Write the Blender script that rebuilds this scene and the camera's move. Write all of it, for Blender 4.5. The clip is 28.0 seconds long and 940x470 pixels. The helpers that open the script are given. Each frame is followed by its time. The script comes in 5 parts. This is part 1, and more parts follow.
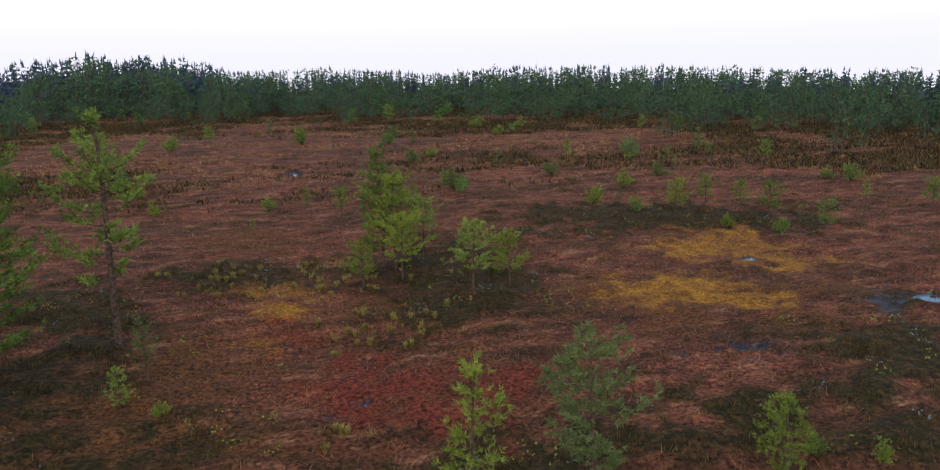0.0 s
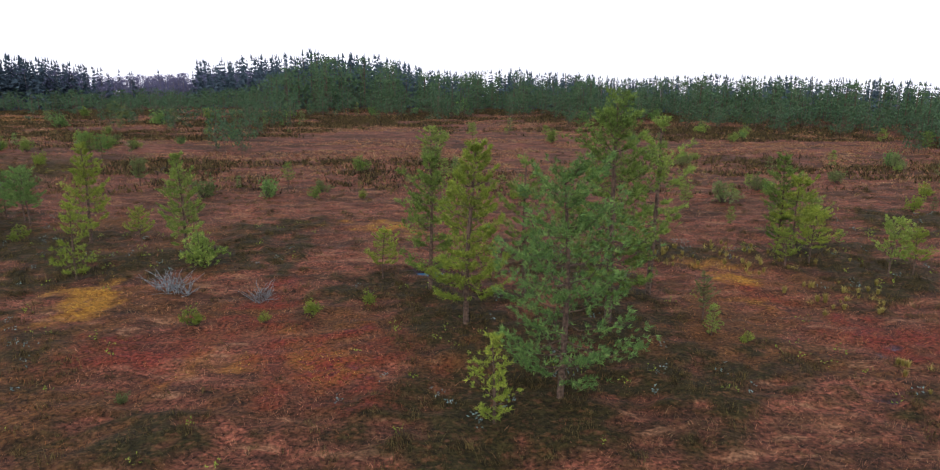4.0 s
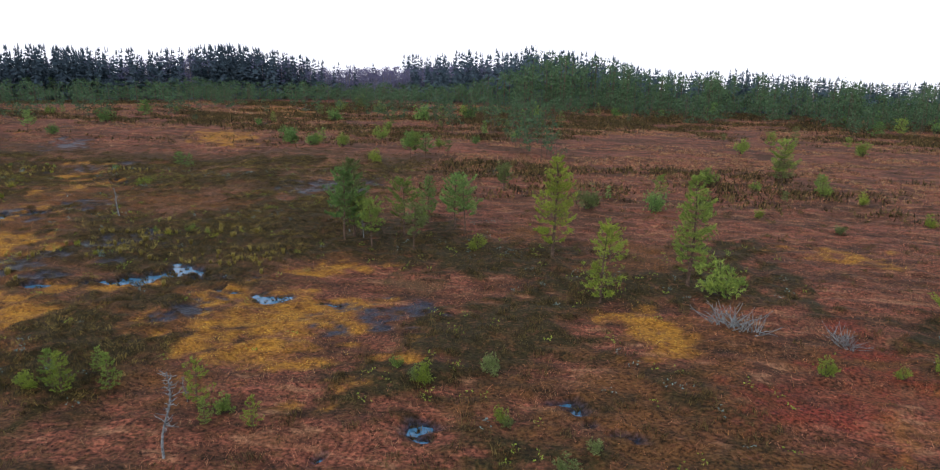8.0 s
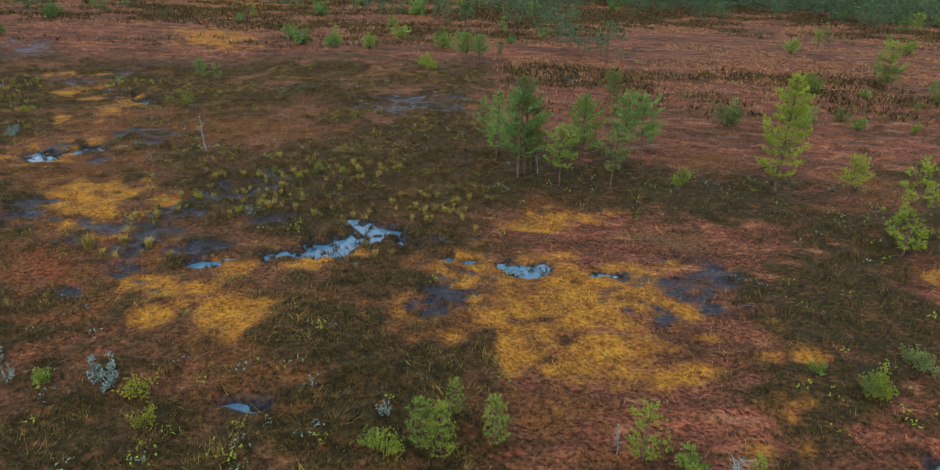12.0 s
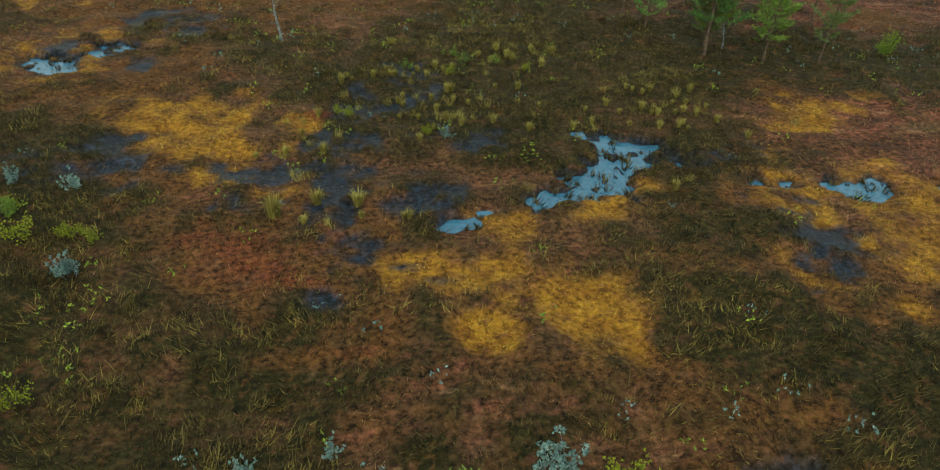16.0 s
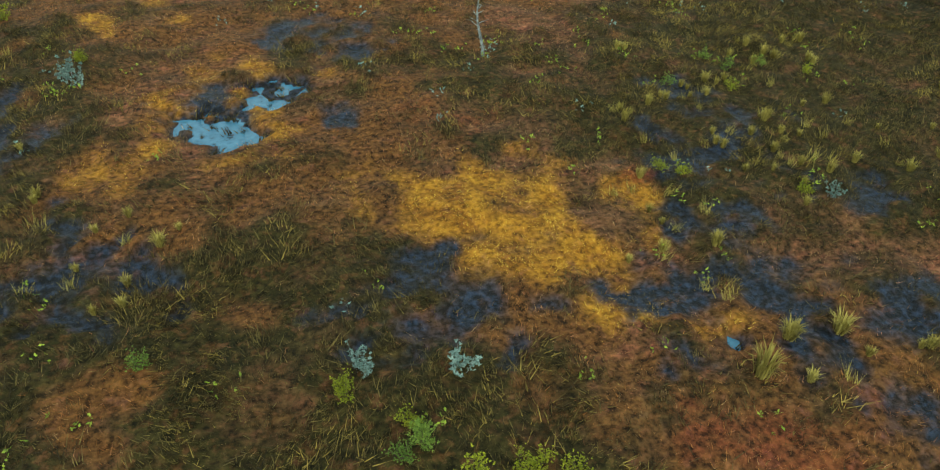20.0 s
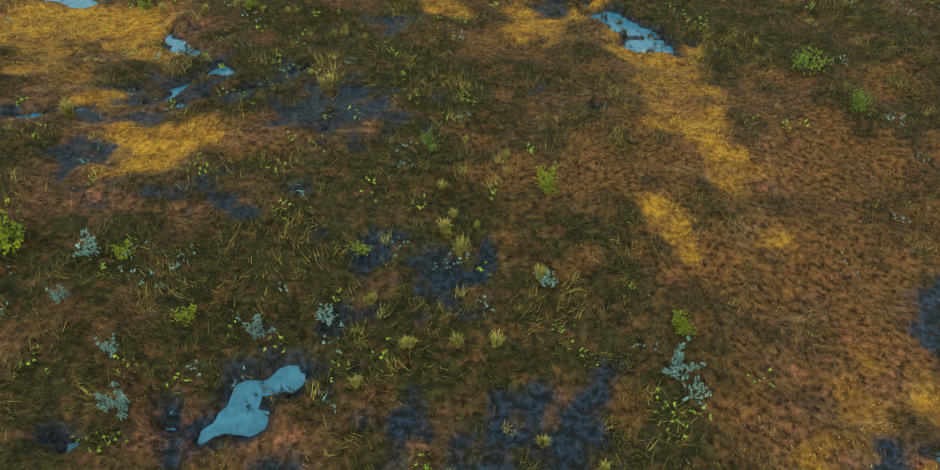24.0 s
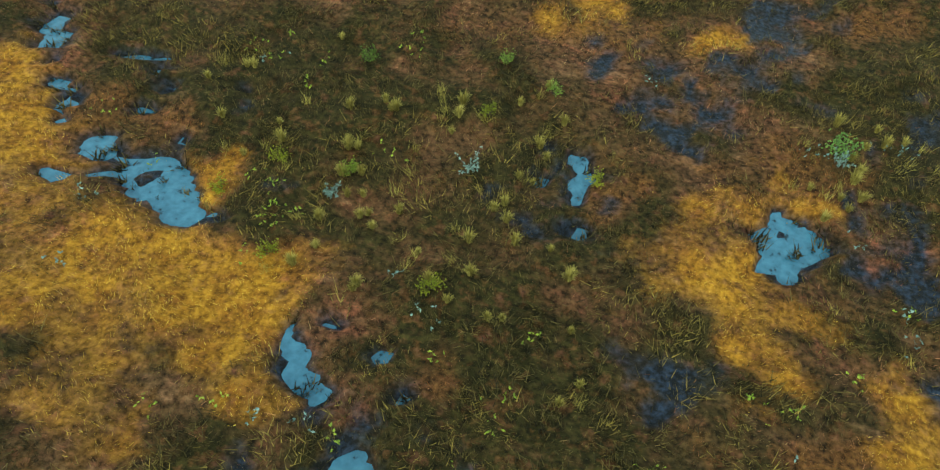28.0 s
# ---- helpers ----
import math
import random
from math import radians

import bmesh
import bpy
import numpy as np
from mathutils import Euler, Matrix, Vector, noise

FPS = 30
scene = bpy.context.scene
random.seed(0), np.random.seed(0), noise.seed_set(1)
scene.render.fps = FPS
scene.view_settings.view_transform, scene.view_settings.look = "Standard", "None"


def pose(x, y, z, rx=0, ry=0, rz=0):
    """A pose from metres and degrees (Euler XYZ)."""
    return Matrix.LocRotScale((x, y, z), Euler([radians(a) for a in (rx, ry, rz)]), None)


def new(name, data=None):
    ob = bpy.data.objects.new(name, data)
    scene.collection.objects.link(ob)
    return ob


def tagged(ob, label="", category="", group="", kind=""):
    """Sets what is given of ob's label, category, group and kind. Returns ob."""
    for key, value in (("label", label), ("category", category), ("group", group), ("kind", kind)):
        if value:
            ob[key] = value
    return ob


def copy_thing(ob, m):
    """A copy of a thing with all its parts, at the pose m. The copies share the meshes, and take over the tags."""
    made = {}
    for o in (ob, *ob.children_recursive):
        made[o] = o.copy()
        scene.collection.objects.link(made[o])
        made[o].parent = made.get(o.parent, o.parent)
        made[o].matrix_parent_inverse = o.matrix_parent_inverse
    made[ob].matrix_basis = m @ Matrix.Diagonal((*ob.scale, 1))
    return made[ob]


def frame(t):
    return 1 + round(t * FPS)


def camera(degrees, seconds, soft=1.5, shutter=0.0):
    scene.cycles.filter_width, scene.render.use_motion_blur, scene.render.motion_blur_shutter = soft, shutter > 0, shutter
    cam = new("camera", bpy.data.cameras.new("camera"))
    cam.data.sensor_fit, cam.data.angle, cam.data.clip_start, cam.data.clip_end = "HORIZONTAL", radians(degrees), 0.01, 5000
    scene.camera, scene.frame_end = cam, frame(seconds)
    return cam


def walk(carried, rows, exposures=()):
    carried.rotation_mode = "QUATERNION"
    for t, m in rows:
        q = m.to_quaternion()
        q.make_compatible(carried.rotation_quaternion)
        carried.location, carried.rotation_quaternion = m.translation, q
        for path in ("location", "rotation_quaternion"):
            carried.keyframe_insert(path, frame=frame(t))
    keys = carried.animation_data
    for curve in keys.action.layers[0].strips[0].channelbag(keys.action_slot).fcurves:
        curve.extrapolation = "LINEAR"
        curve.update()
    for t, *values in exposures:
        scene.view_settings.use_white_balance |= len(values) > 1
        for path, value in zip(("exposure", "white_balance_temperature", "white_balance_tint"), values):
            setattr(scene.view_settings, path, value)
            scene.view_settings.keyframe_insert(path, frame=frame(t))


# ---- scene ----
def aim(x, y, z, yaw, pitch, roll):
    """A camera pose from its place, its heading to the left of north, its tilt and its lean."""
    return pose(x, y, z, 0, 0, yaw) @ pose(0, 0, 0, 90 + pitch) @ pose(0, 0, 0, 0, 0, roll)


cam = camera(66.64, 28.0, 1.2)
walk(cam, [
    (0, aim(14.972, 4.643, 6.598, -11.088, -13.886, -1.216)),
    (0.5, aim(13.699, 4.044, 6.644, -9.401, -13.736, -0.986)),
    (1, aim(12.424, 3.485, 6.742, -7.118, -13.652, -0.749)),
    (1.5, aim(11.073, 2.853, 6.835, -5.857, -13.609, -0.362)),
    (2, aim(9.709, 2.280, 6.922, -4.843, -13.592, -0.466)),
    (2.5, aim(8.397, 1.813, 7.051, -4.265, -13.713, -0.349)),
    (4.5, aim(1.820, 0.243, 7.596, -0.902, -14.021, 0.437)),
    (5, aim(0.000, -0.000, 8.000, 0.003, -14.689, 0.354)),
    (5.5, aim(-1.784, 0.013, 8.027, 1.357, -14.644, 0.720)),
    (6, aim(-3.402, 0.158, 8.014, 3.446, -14.553, 0.922)),
    (6.5, aim(-5.063, 0.538, 7.948, 5.506, -14.537, 1.062)),
    (7, aim(-6.666, 0.832, 7.908, 7.926, -14.509, 1.264)),
    (7.5, aim(-8.220, 1.189, 7.874, 8.480, -14.455, 1.417)),
    (8, aim(-9.628, 1.588, 7.865, 8.926, -14.546, 1.327)),
    (8.5, aim(-11.069, 2.004, 7.792, 8.894, -15.820, 1.455)),
    (9, aim(-12.508, 2.437, 7.810, 8.759, -16.751, 1.623)),
    (9.5, aim(-13.882, 2.863, 7.797, 8.287, -16.985, 1.735)),
    (10, aim(-15.252, 3.357, 7.752, 7.216, -17.809, 1.856)),
    (10.5, aim(-16.570, 3.892, 7.742, 5.909, -18.742, 1.888)),
    (11, aim(-17.876, 4.432, 7.770, 4.338, -19.786, 1.949)),
    (11.5, aim(-19.181, 5.030, 7.734, 2.555, -21.120, 2.034)),
    (12, aim(-20.438, 5.644, 7.731, 0.842, -22.807, 2.152)),
    (12.5, aim(-21.666, 6.276, 7.652, -0.898, -24.329, 2.314)),
    (14.5, aim(-26.173, 9.125, 7.010, -7.422, -29.619, 2.998)),
    (15, aim(-27.173, 9.882, 6.819, -8.552, -30.793, 3.005)),
    (15.5, aim(-28.126, 10.644, 6.656, -9.867, -32.062, 3.006)),
    (16, aim(-29.067, 11.458, 6.556, -11.435, -33.627, 3.151)),
    (16.5, aim(-29.996, 12.261, 6.454, -13.069, -35.521, 3.370)),
    (17, aim(-30.850, 13.077, 6.358, -14.272, -37.898, 3.471)),
    (17.5, aim(-31.706, 13.895, 6.264, -15.663, -38.708, 3.544)),
    (18, aim(-32.518, 14.706, 6.201, -17.036, -38.446, 3.462)),
    (18.5, aim(-33.295, 15.549, 6.216, -18.715, -38.504, 3.167)),
    (19, aim(-34.057, 16.349, 6.255, -20.062, -38.582, 2.876)),
    (19.5, aim(-34.800, 17.143, 6.356, -20.849, -38.841, 2.508)),
    (20, aim(-35.527, 17.946, 6.463, -20.853, -39.046, 2.424)),
    (20.5, aim(-36.282, 18.811, 6.608, -21.071, -39.502, 2.474)),
    (22.5, aim(-39.161, 23.204, 8.349, -13.766, -47.486, 1.343)),
    (23, aim(-39.839, 24.387, 8.340, -9.809, -47.845, 1.844)),
    (23.5, aim(-40.496, 25.568, 8.295, -5.259, -48.219, 2.633)),
    (24, aim(-41.112, 26.806, 8.127, -0.563, -48.433, 3.254)),
    (24.5, aim(-41.566, 28.095, 8.019, 4.521, -49.100, 3.039)),
    (25, aim(-42.032, 29.348, 7.941, 8.877, -49.813, 3.099)),
    (25.5, aim(-42.472, 30.547, 7.885, 13.182, -50.521, 3.018)),
    (26, aim(-42.915, 31.666, 7.802, 14.832, -51.007, 3.034)),
    (26.5, aim(-43.297, 32.749, 7.698, 15.597, -51.362, 3.041)),
    (27, aim(-43.656, 33.833, 7.617, 15.740, -51.841, 3.176)),
    (27.5, aim(-43.927, 35.001, 7.527, 16.230, -52.569, 2.873)),
    (28, aim(-44.150, 36.207, 7.509, 16.621, -53.824, 2.334)),
], exposures=[
    (0.0, -0.27, 6500, 19), (2.5, 0.1, 6500, 20), (4.5, 0.13, 6500, 20), (8.0, 0.12, 6500, 18), (10.0, 0.17, 6650, 16), (11.0, 0.3, 6750, 15), (12.5, 0.34, 6850, 9),
    (14.5, 0.0, 7100, -6), (16.0, 0.06, 7200, -12), (17.8, 0.05, 7200, -12), (19.0, 0.3, 7200, -12), (21.0, 0.55, 7200, -12), (23.0, 0.4, 7100, -16), (24.0, 0.5, 7100, -18),
    (25.5, 0.82, 7100, -17), (26.8, 0.9, 7100, -17), (28.0, 0.58, 7100, -18),
])

# ---- daylight: a bright overcast sky ----
SUN_HIGH, SUN_TURN = 34, 200
world = bpy.data.worlds.new("overcast_sky")
scene.world = world
world.use_nodes = True
wt = world.node_tree
sky = wt.nodes.new("ShaderNodeTexSky")
sky.sky_type, sky.sun_disc = "NISHITA", False
sky.sun_elevation, sky.sun_rotation = radians(SUN_HIGH), radians(SUN_TURN)
sky.air_density, sky.dust_density, sky.ozone_density = 1.0, 4.0, 1.0
dim = wt.nodes.new("ShaderNodeVectorMath")
dim.operation = "SCALE"
dim.inputs["Scale"].default_value = 0.15
wt.links.new(sky.outputs[0], dim.inputs[0])
veil = wt.nodes.new("ShaderNodeMixRGB")
veil.inputs[0].default_value = 0.6
veil.inputs[2].default_value = (1.75, 1.85, 2.0, 1)
wt.links.new(dim.outputs[0], veil.inputs[1])
back = wt.nodes["Background"]
back.inputs["Strength"].default_value = 1.0
wt.links.new(veil.outputs[0], back.inputs["Color"])
sun = new("sun", bpy.data.lights.new("sun", "SUN"))
sun.data.energy, sun.data.angle, sun.data.color = 1.4, radians(20), (1.0, 0.96, 0.9)
sun.matrix_world = pose(0, 0, 60, 90 - SUN_HIGH, 0, 180 - SUN_TURN)

# ---- small tools ----
rng = np.random.default_rng(7)
TABLE = np.random.default_rng(3).random((256, 256))


def field(x, y, size, shift=0.0):
    """Smooth noise from 0 to 1 over the plan, with lumps of about that size in metres."""
    u, v = np.asarray(x) / size + 11.3 + shift, np.asarray(y) / size + 5.7 + shift * 1.7
    i, j = np.floor(u).astype(int), np.floor(v).astype(int)
    a, b = u - i, v - j
    a, b = a * a * (3 - 2 * a), b * b * (3 - 2 * b)
    i0, i1, j0, j1 = i % 256, (i + 1) % 256, j % 256, (j + 1) % 256
    return (TABLE[i0, j0] * (1 - a) + TABLE[i1, j0] * a) * (1 - b) + (TABLE[i0, j1] * (1 - a) + TABLE[i1, j1] * a) * b


def sheet(name, verts, faces, mats):
    """A mesh from arrays of corners and of triangles or quads."""
    me = bpy.data.meshes.new(name)
    verts, faces = np.asarray(verts, np.float32), np.asarray(faces, np.int32)
    k = faces.shape[1]
    me.vertices.add(len(verts))
    me.vertices.foreach_set("co", verts.ravel())
    me.loops.add(faces.size)
    me.loops.foreach_set("vertex_index", faces.ravel())
    me.polygons.add(len(faces))
    me.polygons.foreach_set("loop_start", np.arange(0, faces.size, k, dtype=np.int32))
    for m in mats if isinstance(mats, (list, tuple)) else [mats]:
        me.materials.append(m)
    me.update(calc_edges=True)
    return me


def joined(pieces):
    """One pair of arrays from several."""
    vs, fs, n = [], [], 0
    for v, f in pieces:
        vs.append(v)
        fs.append(np.asarray(f) + n)
        n += len(v)
    return np.concatenate(vs), np.concatenate(fs)


def part(name, arrays, material, parent, label=""):
    ob = new(name, sheet(name, *arrays, material))
    ob.parent = parent
    return tagged(ob, label)


def unit(v):
    return v / np.maximum(np.linalg.norm(v, axis=-1, keepdims=True), 1e-9)


def tube(points, radii, sides=6):
    """A tapered stem along a line of points, as triangles."""
    points, radii = np.asarray(points, float), np.asarray(radii, float)
    ways = unit(np.gradient(points, axis=0))
    side = unit(np.cross(ways, [0.31, 0.87, 0.39]))
    other = np.cross(ways, side)
    ang = np.arange(sides) * 2 * np.pi / sides
    ring = np.cos(ang)[None, :, None] * side[:, None] + np.sin(ang)[None, :, None] * other[:, None]
    verts = (points[:, None] + ring * radii[:, None, None]).reshape(-1, 3)
    faces = []
    for a in range(len(points) - 1):
        for b in range(sides):
            p, q = a * sides + b, a * sides + (b + 1) % sides
            faces += [(p, q, q + sides), (p, q + sides, p + sides)]
    return verts, np.array(faces)


def needles(at, way, length, count, width, r, spread=0.8):
    """Tufts of narrow blades: at each place some blades that fan out round its way."""
    at, way = np.repeat(at, count, 0), np.repeat(way, count, 0)
    if isinstance(length, np.ndarray):
        length, width = np.repeat(length, count)[:, None], np.repeat(width, count)[:, None]
    n = len(at)
    out = unit(way + spread * r.normal(size=(n, 3)))
    side = unit(np.cross(out, r.normal(size=(n, 3))))
    long = length * r.uniform(0.6, 1.25, (n, 1))
    half = side * width * r.uniform(0.7, 1.3, (n, 1)) / 2
    base = at + r.normal(size=(n, 3)) * length * 0.12
    mid = base + out * long * 0.45
    verts = np.stack([base, mid + half, base + out * long, mid - half], 1).reshape(-1, 3)
    k = np.arange(n)[:, None] * 4
    return verts, np.concatenate([k + [0, 1, 2], k + [0, 2, 3]])


def spikes(at, way, length, count, width, r, spread=0.8):
    """As needles, but each blade a single slim triangle."""
    at, way = np.repeat(at, count, 0), np.repeat(way, count, 0)
    n = len(at)
    length, width = [np.repeat(a, count)[:, None] if isinstance(a, np.ndarray) else a for a in (length, width)]
    out = unit(way + spread * r.normal(size=(n, 3)))
    half = unit(np.cross(out, r.normal(size=(n, 3)))) * width * r.uniform(0.7, 1.3, (n, 1)) / 2
    base = at + r.normal(size=(n, 3)) * length * 0.15
    tip = base + out * length * r.uniform(0.6, 1.25, (n, 1))
    return np.stack([base - half, base + half, tip], 1).reshape(-1, 3), np.arange(3 * n).reshape(-1, 3)


def blades(x, y, z, tall, width, lean, r):
    """Single grass blades, one triangle each."""
    n = len(x)
    turn = r.uniform(0, 2 * np.pi, n)
    way = 12 * field(x, y, 1.1, 31) + r.normal(size=n) * 1.15
    half = np.stack([np.cos(turn), np.sin(turn), 0 * turn], 1) * (width / 2)[:, None]
    root = np.stack([x, y, z - 0.01], 1)
    tip = root + np.stack([np.cos(way) * lean * tall, np.sin(way) * lean * tall, tall], 1)
    return np.stack([root - half, root + half, tip], 1).reshape(-1, 3), np.arange(3 * n).reshape(-1, 3)


# ---- materials ----
def material(name, rough=0.8):
    m = bpy.data.materials.new(name)
    m.use_nodes = True
    bsdf = m.node_tree.nodes["Principled BSDF"]
    bsdf.inputs["Roughness"].default_value = rough
    bsdf.inputs["Specular IOR Level"].default_value = 0.25
    return m, m.node_tree.nodes, m.node_tree.links, bsdf


def ramp(nodes, stops):
    node = nodes.new("ShaderNodeValToRGB")
    el = node.color_ramp.elements
    while len(el) < len(stops):
        el.new(0.5)
    for e, (p, c) in zip(el, stops):
        e.position, e.color = p, (*c, 1)
    return node


def plant(name, stops, rough=0.75, grain=1.0, glow=0.2, lump=2.4, each=0.5):
    """Leaves or blades: each its own shade, mottled within a plant, and a little light passing through."""
    m, nodes, links, bsdf = material(name, rough)
    geo = nodes.new("ShaderNodeNewGeometry")
    info = nodes.new("ShaderNodeObjectInfo")
    tex = nodes.new("ShaderNodeTexNoise")
    co = nodes.new("ShaderNodeTexCoord")
    links.new(co.outputs["Object"], tex.inputs["Vector"])
    tex.inputs["Scale"].default_value = lump
    tex.inputs["Detail"].default_value, tex.inputs["Roughness"].default_value = 5, 0.62
    a = nodes.new("ShaderNodeMath")
    a.operation = "MULTIPLY_ADD"
    a.inputs[1].default_value, a.inputs[2].default_value = grain, 0.5 - grain * 0.5 - 0.5 * each
    links.new(tex.outputs["Fac"], a.inputs[0])
    b = nodes.new("ShaderNodeMath")
    b.operation = "MULTIPLY_ADD"
    b.inputs[1].default_value = each
    links.new(geo.outputs["Random Per Island"], b.inputs[0])
    links.new(a.outputs[0], b.inputs[2])
    c = nodes.new("ShaderNodeMath")
    c.operation = "MULTIPLY_ADD"
    c.inputs[1].default_value = 0.25
    links.new(info.outputs["Random"], c.inputs[0])
    links.new(b.outputs[0], c.inputs[2])
    d = nodes.new("ShaderNodeMath")
    d.inputs[1].default_value = -0.12
    links.new(c.outputs[0], d.inputs[0])
    col = ramp(nodes, stops)
    links.new(d.outputs[0], col.inputs[0])
    links.new(col.outputs[0], bsdf.inputs["Base Color"])
    thin = nodes.new("ShaderNodeBsdfTranslucent")
    links.new(col.outputs[0], thin.inputs["Color"])
    mix = nodes.new("ShaderNodeMixShader")
    mix.inputs[0].default_value = glow
    links.new(bsdf.outputs[0], mix.inputs[1])
    links.new(thin.outputs[0], mix.inputs[2])
    links.new(mix.outputs[0], nodes["Material Output"].inputs["Surface"])
    return m


def bark(name, dark, pale, size=14, rough=0.9):
    m, nodes, links, bsdf = material(name, rough)
    co = nodes.new("ShaderNodeTexCoord")
    tex = nodes.new("ShaderNodeTexNoise")
    links.new(co.outputs["Object"], tex.inputs["Vector"])
    tex.inputs["Scale"].default_value, tex.inputs["Detail"].default_value = size, 5
    col = ramp(nodes, [(0.35, dark), (0.62, pale)])
    links.new(tex.outputs["Fac"], col.inputs[0])
    links.new(col.outputs[0], bsdf.inputs["Base Color"])
    bump = nodes.new("ShaderNodeBump")
    bump.inputs["Strength"].default_value, bump.inputs["Distance"].default_value = 0.6, 0.01
    links.new(tex.outputs["Fac"], bump.inputs["Height"])
    links.new(bump.outputs[0], bsdf.inputs["Normal"])
    return m


NEEDLE = {
    "mid": plant("pine_needles", [(0.0, (0.020, 0.040, 0.008)), (0.5, (0.100, 0.170, 0.030)), (1.0, (0.32, 0.42, 0.08))]),
    "deep": plant("dark_pine_needles", [(0.0, (0.016, 0.040, 0.012)), (0.5, (0.078, 0.165, 0.042)), (1.0, (0.25, 0.40, 0.10))]),
    "lime": plant("yellow_green_needles", [(0.0, (0.035, 0.055, 0.008)), (0.5, (0.125, 0.185, 0.022)), (1.0, (0.30, 0.37, 0.05))]),
    "grey": plant("grey_green_needles", [(0.0, (0.030, 0.046, 0.016)), (0.5, (0.085, 0.125, 0.036)), (1.0, (0.20, 0.25, 0.10))]),
    "gold": plant("yellow_birch_leaves", [(0.0, (0.04, 0.055, 0.008)), (0.5, (0.15, 0.18, 0.014)), (1.0, (0.38, 0.40, 0.03))]),
    "dead": plant("pale_lichen", [(0.0, (0.035, 0.060, 0.060)), (0.5, (0.10, 0.17, 0.165)), (1.0, (0.28, 0.40, 0.38))], glow=0.1),
}
BARK = bark("pine_bark", (0.025, 0.018, 0.014), (0.10, 0.068, 0.048))
DEADWOOD = bark("weathered_grey_wood", (0.045, 0.052, 0.058), (0.17, 0.20, 0.21), 22)
TWIG = bark("dark_twigs", (0.02, 0.016, 0.013), (0.065, 0.05, 0.04), 20)


def ground_material():
    m, nodes, links, bsdf = material("bog_moss_and_peat", 0.9)
    bsdf.inputs["Specular IOR Level"].default_value = 0.1
    co = nodes.new("ShaderNodeTexCoord")

    def noise_tex(scale, detail, stretch=None):
        t = nodes.new("ShaderNodeTexNoise")
        t.inputs["Scale"].default_value, t.inputs["Detail"].default_value, t.inputs["Roughness"].default_value = scale, detail, 0.65
        if stretch:
            mp = nodes.new("ShaderNodeMapping")
            mp.inputs["Scale"].default_value = stretch
            links.new(co.outputs["Object"], mp.inputs["Vector"])
            links.new(mp.outputs[0], t.inputs["Vector"])
        else:
            links.new(co.outputs["Object"], t.inputs["Vector"])
        return t.outputs["Fac"]

    fine, mid, broad = noise_tex(11, 10), noise_tex(2.6, 8), noise_tex(0.22, 4, (0.6, 1.5, 1))

    def shades(fac, *stops):
        n = ramp(nodes, stops)
        links.new(fac, n.inputs[0])
        return n.outputs[0]

    def mixed(fac, one, two, kind="MIX"):
        n = nodes.new("ShaderNodeMixRGB")
        n.blend_type = kind
        if isinstance(fac, float):
            n.inputs[0].default_value = fac
        else:
            links.new(fac, n.inputs[0])
        links.new(one, n.inputs[1])
        links.new(two, n.inputs[2])
        return n.outputs[0]

    def zone(name):
        a = nodes.new("ShaderNodeAttribute")
        a.attribute_name = name
        s = nodes.new("ShaderNodeSeparateColor")
        links.new(a.outputs["Color"], s.inputs[0])
        return [ragged(o) for o in s.outputs]

    def ragged(value):
        """Plants mingle where two kinds meet, and leave gaps in one another."""
        add = nodes.new("ShaderNodeMath")
        add.operation = "MULTIPLY_ADD"
        links.new(mottle, add.inputs[0])
        add.inputs[1].default_value = 1.7
        links.new(value, add.inputs[2])
        step = nodes.new("ShaderNodeMapRange")
        step.inputs["From Min"].default_value, step.inputs["From Max"].default_value = 0.90, 1.78
        links.new(add.outputs[0], step.inputs["Value"])
        return step.outputs[0]

    mottle = noise_tex(4.0, 6, (1, 1, 1))
    grain = shades(noise_tex(5.5, 5, (0.8, 1.3, 1)), (0.42, (0, 0, 0)), (0.60, (1, 1, 1)))

    base = mixed(grain, shades(fine, (0.36, (0.009, 0.004, 0.003)), (0.66, (0.140, 0.049, 0.030))),
                 shades(fine, (0.36, (0.022, 0.008, 0.005)), (0.66, (0.300, 0.102, 0.058))))
    base = mixed(shades(broad, (0.42, (0, 0, 0)), (0.62, (0.75, 0.75, 0.75))), base,
                 shades(fine, (0.34, (0.005, 0.004, 0.002)), (0.68, (0.036, 0.021, 0.010))))
    streak = noise_tex(0.55, 5, (0.55, 1.9, 1))
    base = mixed(shades(streak, (0.50, (0, 0, 0)), (0.62, (0.7, 0.7, 0.7))), base,
                 shades(fine, (0.34, (0.004, 0.003, 0.002)), (0.68, (0.030, 0.019, 0.010))))
    base = mixed(shades(streak, (0.34, (0.8, 0.8, 0.8)), (0.43, (0, 0, 0))), base,
                 shades(fine, (0.34, (0.05, 0.022, 0.011)), (0.68, (0.21, 0.092, 0.044))))
    clump = noise_tex(1.3, 5, (0.55, 1.5, 1))
    base = mixed(shades(clump, (0.50, (0, 0, 0)), (0.60, (0.6, 0.6, 0.6))), base,
                 shades(fine, (0.34, (0.003, 0.003, 0.002)), (0.68, (0.028, 0.017, 0.009))))
    base = mixed(shades(clump, (0.36, (0.7, 0.7, 0.7)), (0.43, (0, 0, 0))), base,
                 shades(fine, (0.34, (0.06, 0.028, 0.014)), (0.68, (0.30, 0.16, 0.085))))
    one, two = zone("cover"), zone("wetness")
    col = mixed(two[1], base, shades(fine, (0.36, (0.010, 0.006, 0.003)), (0.68, (0.115, 0.067, 0.031))))
